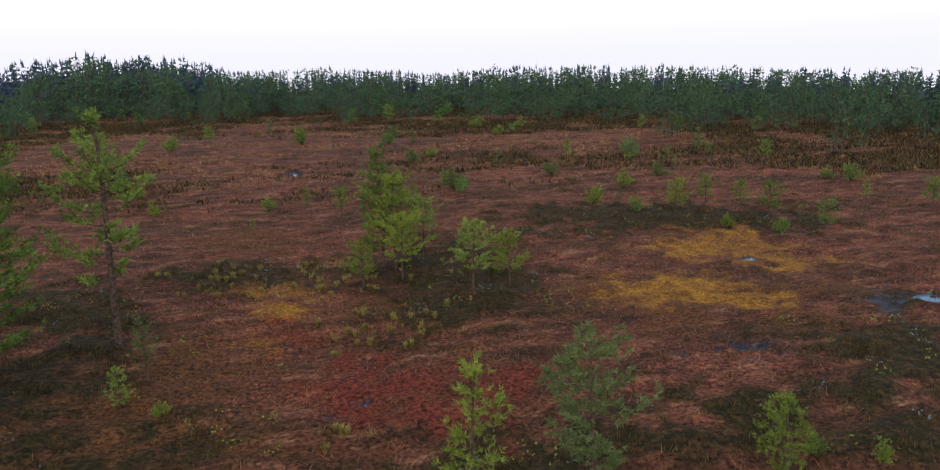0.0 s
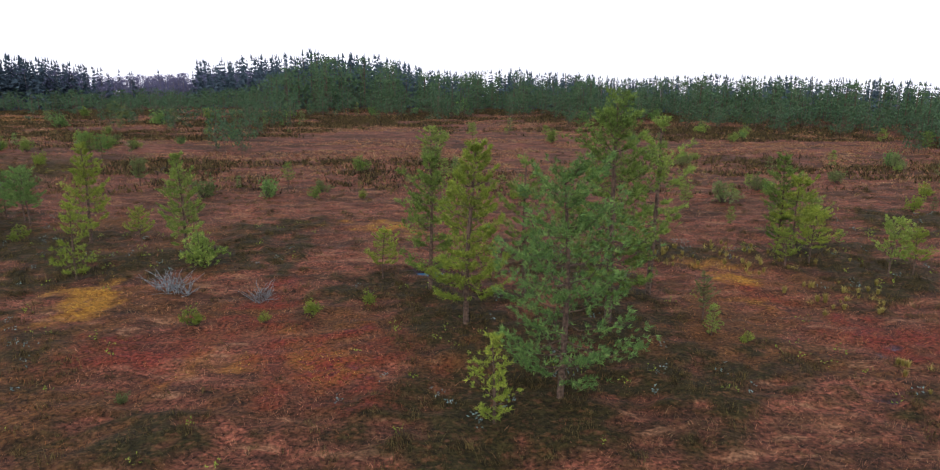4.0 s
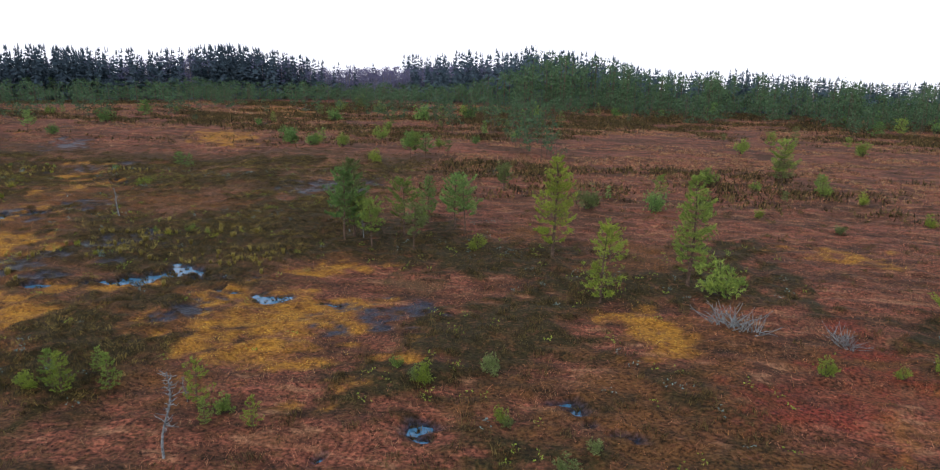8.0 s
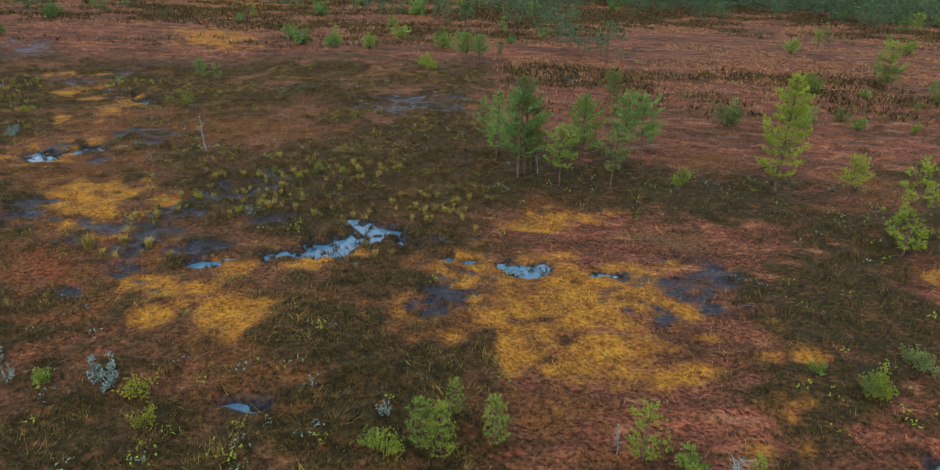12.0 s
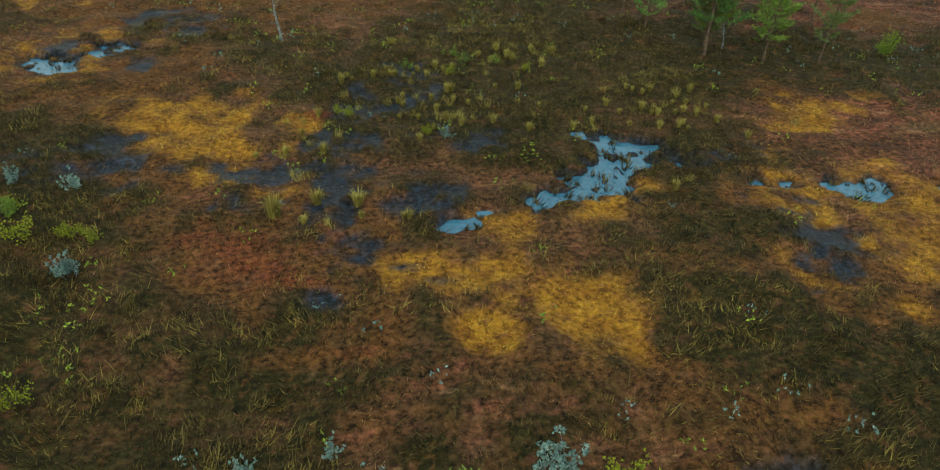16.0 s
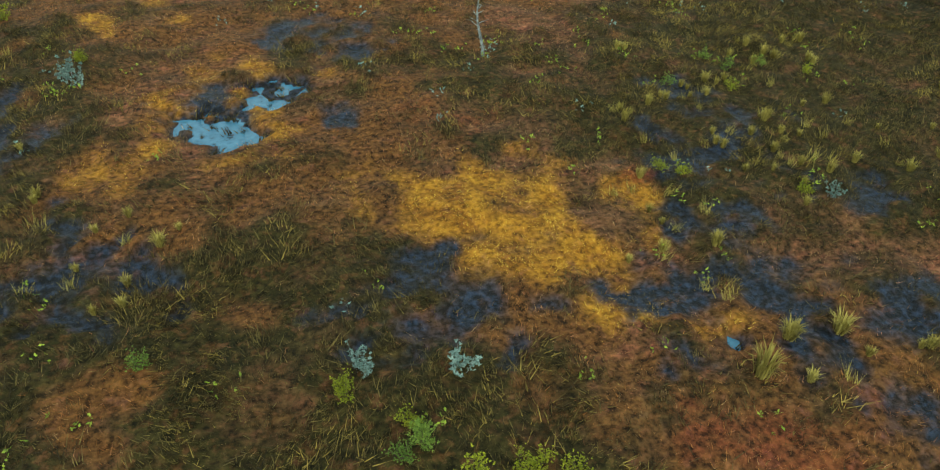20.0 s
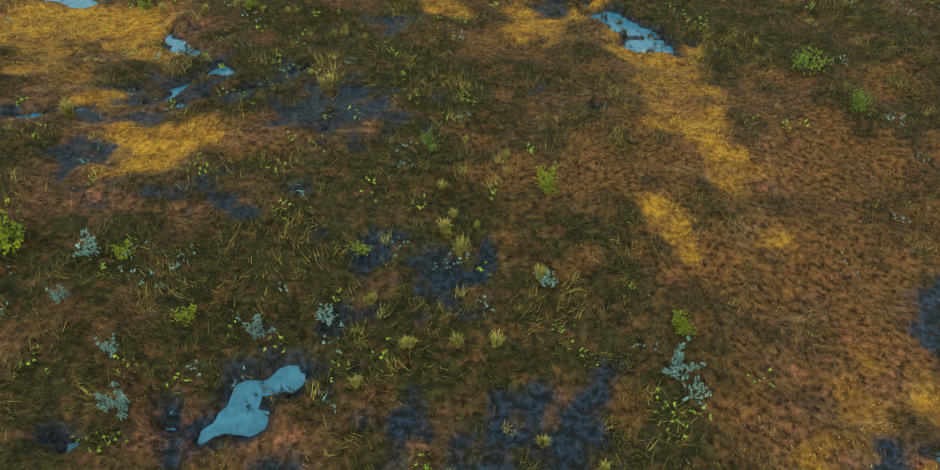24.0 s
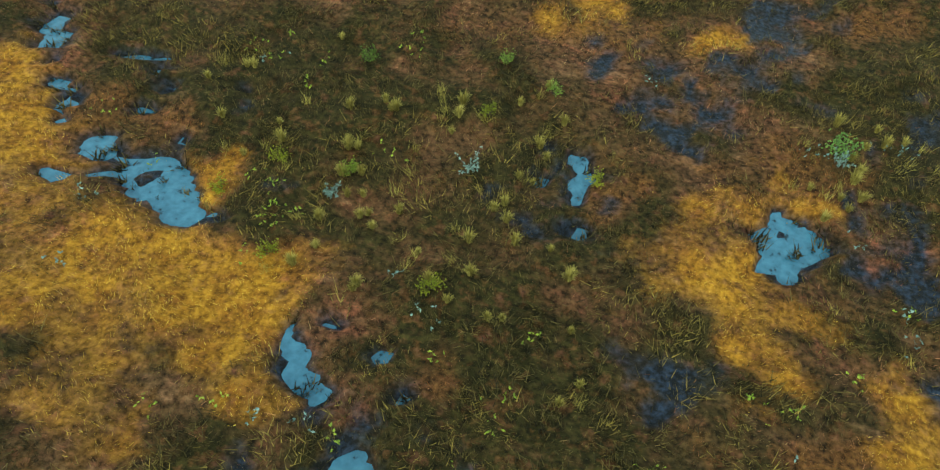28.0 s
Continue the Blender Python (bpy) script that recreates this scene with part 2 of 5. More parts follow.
    col = mixed(two[2], col, mixed(grain, shades(fine, (0.34, (0.003, 0.003, 0.001)), (0.68, (0.020, 0.018, 0.006))),
                                  shades(fine, (0.34, (0.006, 0.005, 0.002)), (0.68, (0.043, 0.036, 0.011)))))
    col = mixed(one[1], col, mixed(grain, shades(fine, (0.38, (0.010, 0.005, 0.002)), (0.62, (0.090, 0.040, 0.013))), shades(fine, (0.38, (0.020, 0.008, 0.003)), (0.62, (0.122, 0.056, 0.016)))))
    col = mixed(one[0], col, mixed(shades(mid, (0.40, (0, 0, 0)), (0.60, (1, 1, 1))), shades(fine, (0.36, (0.045, 0.019, 0.004)), (0.64, (0.19, 0.082, 0.012))),
                                  shades(fine, (0.36, (0.105, 0.048, 0.006)), (0.64, (0.32, 0.166, 0.020)))))
    col = mixed(one[2], col, shades(fine, (0.38, (0.018, 0.005, 0.003)), (0.62, (0.155, 0.030, 0.018))))
    # wet peat: dark mud with blue sky glints put into its colour
    col = mixed(two[0], col, shades(fine, (0.44, (0.002, 0.003, 0.005)), (0.66, (0.016, 0.026, 0.050))))
    links.new(col, bsdf.inputs["Base Color"])
    gloss = nodes.new("ShaderNodeMapRange")
    gloss.inputs["To Min"].default_value, gloss.inputs["To Max"].default_value = 0.92, 0.45
    links.new(two[0], gloss.inputs["Value"])
    links.new(gloss.outputs[0], bsdf.inputs["Roughness"])
    bump = nodes.new("ShaderNodeBump")
    bump.inputs["Strength"].default_value, bump.inputs["Distance"].default_value = 0.8, 0.05
    links.new(mixed(0.5, fine, mid), bump.inputs["Height"])
    links.new(bump.outputs[0], bsdf.inputs["Normal"])
    return m


def water_material():
    m, nodes, links, bsdf = material("sky_tinted_bog_water", 0.14)
    bsdf.inputs["Specular IOR Level"].default_value = 0.32
    bsdf.inputs["IOR"].default_value = 1.33
    co = nodes.new("ShaderNodeTexCoord")
    tex = nodes.new("ShaderNodeTexNoise")
    links.new(co.outputs["Object"], tex.inputs["Vector"])
    tex.inputs["Scale"].default_value, tex.inputs["Detail"].default_value = 8, 6
    # the sky's blue reflection is put into the base colour; dark stop is peat
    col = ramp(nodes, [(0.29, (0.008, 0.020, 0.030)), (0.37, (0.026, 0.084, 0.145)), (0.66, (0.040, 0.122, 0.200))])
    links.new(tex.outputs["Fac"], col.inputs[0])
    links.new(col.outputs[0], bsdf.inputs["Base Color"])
    bump = nodes.new("ShaderNodeBump")
    bump.inputs["Strength"].default_value, bump.inputs["Distance"].default_value = 0.08, 0.02
    links.new(tex.outputs["Fac"], bump.inputs["Height"])
    links.new(bump.outputs[0], bsdf.inputs["Normal"])
    return m


GROUND, WATER = ground_material(), water_material()
GRASS = {
    "sedge": plant("russet_sedge", [(0.0, (0.010, 0.005, 0.003)), (0.5, (0.122, 0.045, 0.024)), (1.0, (0.42, 0.21, 0.11))], 0.85, 1.9, 0.25, 4.2, 0.75),
    "rust": plant("rust_red_sedge", [(0.0, (0.03, 0.010, 0.004)), (0.5, (0.165, 0.055, 0.013)), (1.0, (0.38, 0.19, 0.06))], 0.85, 1.9, 0.25, 4.2, 0.75),
    "gold": plant("golden_bog_grass", [(0.0, (0.045, 0.019, 0.003)), (0.5, (0.29, 0.175, 0.022)), (1.0, (0.62, 0.46, 0.09))], 0.85, 1.9, 0.25, 4.2, 0.75),
    "straw": plant("straw_grass", [(0.0, (0.06, 0.034, 0.015)), (0.5, (0.19, 0.12, 0.052)), (1.0, (0.42, 0.30, 0.15))], 0.85, 1.9, 0.25, 4.2, 0.75),
    "heath": plant("dwarf_shrub_twigs", [(0.0, (0.003, 0.003, 0.001)), (0.5, (0.024, 0.019, 0.007)), (1.0, (0.125, 0.098, 0.031))], 0.85, 1.9, 0.25, 4.2, 0.75),
    "olive": plant("olive_heath_tips", [(0.0, (0.010, 0.009, 0.003)), (0.5, (0.072, 0.055, 0.016)), (1.0, (0.26, 0.20, 0.05))], 0.85, 1.9, 0.25, 4.2, 0.6),
    "tussock": plant("yellow_cottongrass", [(0.0, (0.08, 0.062, 0.014)), (0.5, (0.21, 0.18, 0.045)), (1.0, (0.42, 0.37, 0.11))], 0.85),
}

# ---- the lie of the land: moss lawns, hummocks and pools ----
AREA = (-60.0, 44.0, 6.0, 100.0, 0.1)
GX, GY = np.meshgrid(np.arange(AREA[0], AREA[1], AREA[4]), np.arange(AREA[2], AREA[3], AREA[4]))
MAP = {k: np.zeros(GX.shape, np.float32) for k in ("gold", "rust", "red", "wet", "straw", "hum", "pool", "tus")}
POOLS = []
RAG = 0.5 * (field(GX, GY, 0.9) - 0.5) + 0.6 * (field(GX, GY, 0.4, 3) - 0.5) + 0.25 * (field(GX, GY, 2.5, 8) - 0.5)
EDGE = 0.9 * (field(GX, GY, 0.75, 23) - 0.5) + 1.2 * (field(GX, GY, 0.33, 27) - 0.5) + 1.1 * (field(GX, GY, 0.21, 29) - 0.5)

BREAK = np.clip(1.8 * field(GX, GY, 0.5, 14) * field(GX, GY, 1.6, 15) + 0.5 * field(GX, GY, 0.22, 16) + 0.05, 0, 1)


FLECK = 0.5 * field(GX, GY, 0.45, 71) + 0.5 * field(GX, GY, 0.24, 72)


def patch(kind, x, y, ux, uy, vx, vy):
    """A ragged patch of one cover about (x, y), reaching u one way and v the other."""
    det = ux * vy - uy * vx
    rx, ry = 1.5 * math.hypot(ux, vx) + 0.5, 1.5 * math.hypot(uy, vy) + 0.5
    i0, i1 = [int(np.clip((a - AREA[0]) / AREA[4], 0, GX.shape[1])) for a in (x - rx, x + rx)]
    j0, j1 = [int(np.clip((a - AREA[2]) / AREA[4], 0, GX.shape[0])) for a in (y - ry, y + ry)]
    if i1 > i0 and j1 > j0:
        dx, dy = GX[j0:j1, i0:i1] - x, GY[j0:j1, i0:i1] - y
        a, b = (dx * vy - dy * vx) / det, (dy * ux - dx * uy) / det
        soft = 0.16 if kind == "pool" else 0.42
        rag = EDGE[j0:j1, i0:i1] * (0.8 if kind == "pool" else 2.1) if kind in ("pool", "wet") else RAG[j0:j1, i0:i1] * 2.2
        reach = np.hypot(a, b) * (0.80 if kind == "pool" else 1)
        w = np.clip((1 + soft - reach - rag) / (2 * soft), 0, 1)
        if kind in ("gold", "rust", "red", "straw"):
            w = w * (BREAK[j0:j1, i0:i1] * {"gold": 0.85, "red": 0.36 if x < -5 else 0.68}.get(kind, 0.65) + {"gold": 0.12, "red": 0.1}.get(kind, 0.14))
        if kind == "wet":
            w = w * np.clip(2.0 * FLECK[j0:j1, i0:i1] - 0.15, 0, 1)
        np.maximum(MAP[kind][j0:j1, i0:i1], w * w * (3 - 2 * w), out=MAP[kind][j0:j1, i0:i1])
    if kind == "pool":
        POOLS.append((x, y, ux, uy, vx, vy))


patch("wet", -19.31, 22.12, 0.63, 0.05, 0.03, 0.31)
patch("pool", -19.32, 22.12, 0.57, 0.04, 0.02, 0.17)
patch("pool", -15.35, 49.20, 0.44, 0.09, 0.10, 0.78)
patch("pool", -20.64, 22.32, 0.15, 0.01, 0.00, 0.10)
patch("pool", -21.23, 22.45, 0.12, 0.01, 0.00, 0.11)
patch("pool", -17.25, 21.84, 0.21, 0.02, 0.03, 0.13)
patch("pool", -44.24, 90.15, 1.05, 0.57, -0.85, 2.46)
patch("pool", -30.98, 97.33, 1.02, 0.56, -0.34, 1.87)
patch("pool", -12.87, 14.82, 0.27, 0.05, 0.01, 0.28)
patch("pool", -9.81, 16.72, 0.30, 0.06, 0.03, 0.12)
patch("pool", -9.16, 15.81, 0.21, 0.04, 0.04, 0.13)
patch("wet", -23.83, 40.35, 1.70, 0.28, -0.12, 1.79)
patch("wet", -52.23, 54.82, 0.96, 0.39, -1.36, 1.90)
patch("wet", -15.37, 21.24, 1.02, 0.07, 0.30, 0.93)
patch("wet", -21.31, 23.48, 0.47, 0.04, 0.00, 0.47)
patch("pool", -19.07, 21.96, 0.50, 0.08, -0.14, 0.23)
patch("pool", -12.59, 14.52, 0.24, 0.03, -0.10, 0.21)
patch("pool", -12.24, 12.54, 0.26, 0.03, -0.15, 0.29)
patch("pool", -14.38, 13.38, 0.15, 0.02, -0.06, 0.09)
patch("pool", -9.44, 16.50, 0.18, 0.02, -0.07, 0.26)
patch("pool", -8.45, 15.43, 0.33, 0.04, -0.03, 0.12)
patch("pool", 3.06, 24.55, 0.56, 0.01, 0.05, 0.49)
patch("pool", 12.81, 48.74, 0.38, -0.08, 0.01, 1.03)
patch("pool", 14.74, 17.35, 0.06, -0.01, 0.05, 0.28)
patch("pool", 15.29, 17.83, 0.10, -0.02, 0.02, 0.12)
patch("pool", 13.32, 14.78, 0.15, -0.02, 0.01, 0.10)
patch("pool", 28.44, 25.14, 0.28, -0.05, 0.14, 0.21)
patch("pool", 30.88, 20.57, 0.31, -0.08, 0.24, 0.26)
patch("wet", 29.90, 20.43, 0.61, -0.16, 0.52, 0.58)
patch("wet", 23.72, 18.21, 0.52, -0.13, 0.18, 0.30)
patch("pool", -8.17, 15.36, 0.17, 0.00, -0.07, 0.15)
patch("gold", -18.38, 21.06, 1.34, 0.09, 0.20, 1.21)
patch("gold", -16.40, 21.65, 1.03, 0.08, 0.30, 1.13)
patch("gold", -17.88, 18.28, 1.43, 0.08, 0.34, 1.51)
patch("gold", -42.19, 61.64, 2.41, 0.71, -0.88, 2.50)
patch("gold", -24.14, 22.33, 1.17, 0.09, -0.04, 0.28)
patch("rust", -20.94, 19.38, 1.14, 0.07, 0.03, 0.99)
patch("rust", -18.49, 25.73, 1.60, 0.15, 0.18, 1.43)
patch("gold", -18.00, 25.47, 1.41, 0.13, 0.10, 0.65)
patch("rust", -12.07, 32.02, 1.87, 0.22, 0.50, 1.55)
patch("straw", -24.95, 35.01, 3.85, 0.54, -0.21, 1.87)
patch("straw", -15.26, 24.67, 2.07, 0.18, 0.37, 1.30)
patch("hum", -25.19, 29.77, 4.98, 0.57, -0.46, 3.25)
patch("hum", -23.26, 17.69, 2.21, 0.12, -0.25, 1.97)
patch("hum", -11.34, 22.42, 2.01, 0.15, 1.58, 3.09)
patch("hum", -21.43, 15.24, 1.52, 0.07, -0.00, 0.70)
patch("rust", -18.98, 16.13, 1.23, 0.06, 0.17, 0.96)
patch("gold", -40.29, 60.66, 2.26, 0.93, -1.34, 2.99)
patch("gold", -47.40, 86.67, 3.74, 2.01, -1.51, 3.81)
patch("gold", -62.59, 59.65, 1.70, 0.76, -1.90, 2.28)
patch("rust", -18.16, 48.78, 2.26, 0.75, -0.23, 2.29)
patch("rust", -5.55, 21.26, 1.56, 0.34, 0.87, 2.34)
patch("gold", -8.09, 22.43, 1.35, 0.30, 0.21, 0.90)
patch("rust", -6.44, 28.51, 2.39, 0.58, 0.29, 1.17)
patch("gold", -7.11, 20.03, 0.90, 0.19, 0.22, 0.70)
patch("rust", -5.54, 19.18, 0.70, 0.15, 0.53, 1.26)
patch("hum", -4.67, 28.99, 2.38, 0.58, 1.12, 3.70)
patch("hum", -9.45, 25.19, 1.71, 0.40, 0.36, 2.29)
patch("hum", -21.68, 17.83, 1.66, 0.36, -1.04, 2.14)
patch("hum", -12.85, 17.69, 1.47, 0.31, 0.04, 1.42)
patch("hum", -11.12, 18.88, 0.85, 0.18, 0.11, 0.96)
patch("hum", -22.42, 15.20, 1.92, 0.40, -0.84, 1.36)
patch("hum", -17.96, 30.10, 3.71, 0.96, -0.41, 2.59)
patch("rust", -6.73, 21.41, 1.84, 0.27, -0.14, 1.55)
patch("gold", -7.49, 21.50, 1.11, 0.17, -0.13, 1.05)
patch("gold", -17.76, 19.81, 2.25, 0.33, -1.71, 2.79)
patch("gold", 0.59, 31.72, 1.60, 0.27, 0.20, 1.28)
patch("rust", -2.07, 20.44, 1.92, 0.28, 0.22, 1.86)
patch("red", -1.56, 21.63, 0.92, 0.14, 0.18, 1.35)
patch("rust", -0.14, 16.09, 1.79, 0.24, 0.46, 1.76)
patch("gold", -2.06, 16.91, 0.88, 0.12, 0.14, 0.98)
patch("rust", -7.52, 30.34, 1.54, 0.26, -0.11, 1.21)
patch("straw", -11.99, 19.94, 2.09, 0.31, -0.63, 1.85)
patch("hum", -6.49, 26.41, 4.00, 0.64, -0.19, 3.05)
patch("hum", 0.36, 22.20, 1.50, 0.22, 0.35, 1.62)
patch("hum", 3.55, 19.00, 2.54, 0.35, 1.10, 2.73)
patch("hum", -9.34, 14.57, 2.34, 0.31, -0.45, 1.55)
patch("hum", -14.25, 17.07, 1.82, 0.26, -0.91, 1.76)
patch("hum", -17.58, 28.71, 3.92, 0.66, -0.79, 1.86)
patch("hum", 5.53, 14.21, 2.86, 0.03, 0.77, 2.30)
patch("hum", 4.04, 20.88, 2.22, 0.04, 0.44, 2.56)
patch("rust", 0.61, 18.16, 1.95, 0.03, 0.07, 2.38)
patch("rust", 13.46, 21.72, 2.11, 0.04, 1.84, 3.28)
patch("rust", -7.15, 21.53, 1.71, 0.03, -0.40, 1.31)
patch("red", 1.19, 16.94, 0.92, 0.01, 0.11, 1.76)
patch("gold", -1.42, 16.80, 0.92, 0.01, -0.08, 1.05)
patch("gold", 0.96, 30.79, 1.33, 0.03, 0.03, 1.06)
patch("rust", 13.15, 22.29, 1.98, -0.19, 0.49, 2.22)
patch("rust", 15.65, 17.54, 3.16, -0.28, 0.74, 1.74)
patch("red", 16.50, 17.75, 2.19, -0.20, 0.61, 1.29)
patch("red", 18.34, 18.29, 1.37, -0.12, 0.43, 0.77)
patch("gold", 13.25, 24.62, 1.00, -0.10, 0.28, 1.36)
patch("rust", 1.24, 18.19, 1.98, -0.18, -0.81, 2.11)
patch("gold", 0.35, 16.88, 0.92, -0.08, -0.57, 1.21)
patch("hum", 8.36, 17.74, 3.35, -0.30, 0.02, 2.72)
patch("hum", 18.26, 23.68, 2.70, -0.26, 1.08, 2.54)
patch("hum", 16.68, 14.19, 2.35, -0.20, 0.83, 1.38)
patch("rust", 24.63, 22.12, 3.46, -0.91, 1.23, 2.32)
patch("gold", 28.32, 26.92, 2.18, -0.62, 0.86, 1.48)
patch("gold", 28.98, 25.06, 1.30, -0.36, 0.59, 0.90)
patch("gold", 24.69, 22.95, 1.65, -0.44, 0.57, 1.12)
patch("gold", 26.07, 21.18, 1.08, -0.28, 0.33, 0.52)
patch("hum", 28.52, 30.96, 5.47, -1.62, 1.25, 2.49)
patch("hum", 18.22, 25.64, 3.01, -0.81, 0.50, 3.03)
patch("hum", 26.88, 17.03, 1.43, -0.36, 2.30, 2.59)
patch("hum", 12.36, 26.95, 2.21, -0.60, -0.18, 1.96)
patch("rust", 13.48, 23.04, 1.69, -0.44, -0.12, 2.29)
patch("gold", 13.44, 23.78, 0.80, -0.21, -0.06, 1.09)
patch("red", 16.37, 17.21, 1.91, -0.46, 0.16, 1.20)
patch("red", 17.62, 18.76, 1.26, -0.31, 0.12, 0.60)
patch("rust", 18.33, 18.94, 1.28, -0.32, 0.22, 0.93)
patch("hum", 19.32, 15.35, 2.44, -0.58, 0.37, 0.95)
patch("hum", 8.11, 23.91, 2.43, -0.62, -1.14, 3.71)
patch("rust", 12.13, 31.99, 2.01, -0.57, -0.16, 1.93)
patch("gold", -24.72, 21.68, 0.63, -0.15, 0.43, 0.49)
patch("hum", -23.96, 26.35, 2.42, -0.51, 0.94, 1.39)
patch("tus", 12.43, 26.26, 2.15, -0.58, -0.13, 1.48)
patch("tus", 14.84, 25.99, 2.96, -0.29, 0.47, 1.83)
patch("tus", 15.05, 15.90, 0.69, -0.10, 0.20, 0.94)
patch("tus", 15.44, 21.57, 1.74, -0.44, 0.08, 1.61)
patch("pool", -23.58, 23.30, 0.51, -0.07, 0.41, 0.78)
patch("pool", -24.55, 22.65, 0.81, 0.39, 0.07, 0.35)
patch("pool", -23.71, 24.40, 0.26, -0.22, 0.18, 0.29)
patch("pool", -23.60, 23.86, 0.23, -0.03, 0.22, 0.44)
patch("pool", -22.66, 23.39, 0.49, -0.22, 0.14, 0.21)
patch("pool", -25.13, 22.37, 0.44, 0.17, 0.04, 0.17)
patch("pool", -21.29, 22.34, 0.16, -0.14, 0.11, 0.12)
patch("pool", -20.52, 22.20, 0.21, -0.03, 0.09, 0.11)
patch("pool", -27.18, 21.53, 0.28, 0.04, 0.04, 0.17)
patch("pool", -26.78, 21.85, 0.14, -0.02, 0.03, 0.08)
patch("pool", -30.24, 22.51, 0.09, -0.01, 0.01, 0.10)
patch("pool", -23.89, 21.93, 0.08, -0.01, 0.06, 0.10)
patch("wet", -30.19, 23.52, 0.52, -0.25, 0.12, 0.65)
patch("wet", -29.26, 23.02, 0.82, -0.40, 0.20, 0.80)
patch("wet", -29.71, 24.16, 0.62, -0.08, 0.07, 0.63)
patch("wet", -27.35, 27.56, 0.49, -0.43, 0.18, 0.54)
patch("wet", -27.24, 26.33, 0.37, -0.04, 0.08, 0.33)
patch("wet", -27.02, 24.79, 0.25, -0.03, 0.06, 0.24)
patch("wet", -27.91, 22.27, 0.58, -0.08, 0.11, 0.42)
patch("wet", -28.42, 20.31, 0.41, -0.06, 0.07, 0.25)
patch("wet", -29.47, 19.68, 0.21, -0.03, 0.04, 0.20)
patch("wet", -29.16, 21.10, 0.34, -0.05, 0.02, 0.11)
patch("wet", -34.04, 24.11, 0.56, -0.07, -0.05, 0.35)
patch("wet", -33.55, 25.07, 0.40, -0.05, -0.03, 0.27)
patch("gold", -31.67, 25.44, 0.95, -0.48, 0.09, 1.16)
patch("gold", -31.19, 23.27, 0.53, -0.45, 0.09, 0.42)
patch("gold", -31.77, 26.44, 1.24, -0.14, -0.01, 1.06)
patch("gold", -27.07, 19.91, 0.83, -0.13, 0.21, 0.54)
patch("gold", -26.17, 18.71, 0.60, -0.51, 0.30, 0.36)
patch("gold", -26.59, 21.41, 0.66, -0.10, 0.17, 0.46)
patch("gold", -24.26, 21.94, 0.62, -0.09, 0.23, 0.43)
patch("gold", -27.24, 18.67, 0.60, -0.10, 0.16, 0.39)
patch("gold", -26.35, 19.54, 0.49, -0.08, 0.16, 0.35)
patch("gold", -25.21, 19.49, 0.42, -0.07, 0.26, 0.47)
patch("gold", -18.83, 24.96, 1.23, -0.14, 0.41, 0.54)
patch("rust", -33.98, 27.58, 2.63, -0.28, -0.25, 2.04)
patch("rust", -31.95, 24.18, 1.48, -0.19, -0.03, 1.22)
patch("rust", -30.71, 21.56, 1.11, -0.17, 0.04, 0.58)
patch("rust", -25.67, 20.38, 1.78, -0.27, 0.32, 0.67)
patch("rust", -26.73, 18.19, 1.31, -0.22, 0.26, 0.54)
patch("rust", -28.51, 19.10, 0.60, -0.10, 0.17, 0.61)
patch("rust", -21.64, 21.58, 1.28, -0.18, 0.38, 0.51)
patch("rust", -25.69, 17.54, 0.42, -0.07, 0.20, 0.32)
patch("rust", -24.94, 16.73, 0.47, -0.08, 0.22, 0.28)
patch("rust", -35.74, 27.44, 1.53, -0.17, -0.30, 1.40)
patch("red", -30.55, 20.46, 0.68, -0.30, 0.08, 0.42)
patch("red", -29.89, 19.98, 0.54, -0.09, 0.03, 0.17)
patch("red", -29.14, 18.54, 0.20, -0.03, 0.03, 0.11)
patch("red", -32.05, 28.50, 0.38, -0.04, -0.01, 0.39)
patch("straw", -22.62, 22.60, 0.85, -0.27, 0.28, 0.42)
patch("straw", -21.51, 20.85, 0.72, -0.10, 0.49, 0.62)
patch("straw", -28.03, 21.46, 0.63, -0.09, 0.08, 0.30)
patch("straw", -30.38, 18.52, 0.40, -0.07, 0.03, 0.26)
patch("straw", -23.23, 20.44, 0.76, -0.11, 0.24, 0.35)
patch("tus", -28.37, 21.59, 1.18, -0.17, 0.09, 0.38)
patch("tus", -22.62, 22.60, 0.75, -0.24, 0.28, 0.42)
patch("tus", -28.90, 25.18, 1.67, -0.20, 0.30, 1.92)
patch("tus", -22.78, 25.46, 2.59, -0.29, 0.68, 1.35)
patch("pool", -24.51, 15.90, 0.30, 0.03, -0.06, 0.15)
patch("gold", -27.44, 20.00, 0.83, 0.10, -0.38, 0.78)
patch("gold", -25.83, 19.26, 1.06, 0.13, -0.29, 0.71)
patch("gold", -32.16, 25.73, 1.07, 0.17, -0.61, 1.08)
patch("rust", -29.63, 21.29, 2.33, 0.31, -1.42, 2.50)
patch("rust", -24.94, 16.82, 1.25, 0.14, -0.35, 0.84)
patch("rust", -35.79, 34.55, 3.59, 0.71, -1.61, 3.06)
patch("rust", -32.16, 34.16, 4.79, 0.93, -1.25, 2.97)
patch("gold", -45.62, 86.52, 4.44, 2.04, -1.09, 3.42)
patch("gold", -41.69, 61.33, 2.54, 0.84, -1.05, 2.70)
patch("pool", -44.66, 91.19, 1.51, 0.72, -0.66, 2.26)
patch("pool", -42.36, 72.04, 0.45, 0.17, -0.47, 1.40)
patch("pool", -15.34, 49.26, 0.37, 0.09, 0.04, 0.62)
patch("pool", -31.53, 99.27, 1.16, 0.56, -0.18, 1.34)
patch("pool", -35.92, 29.35, 0.46, -0.14, 0.03, 0.44)
patch("pool", -34.77, 30.41, 0.46, 0.05, 0.02, 0.42)
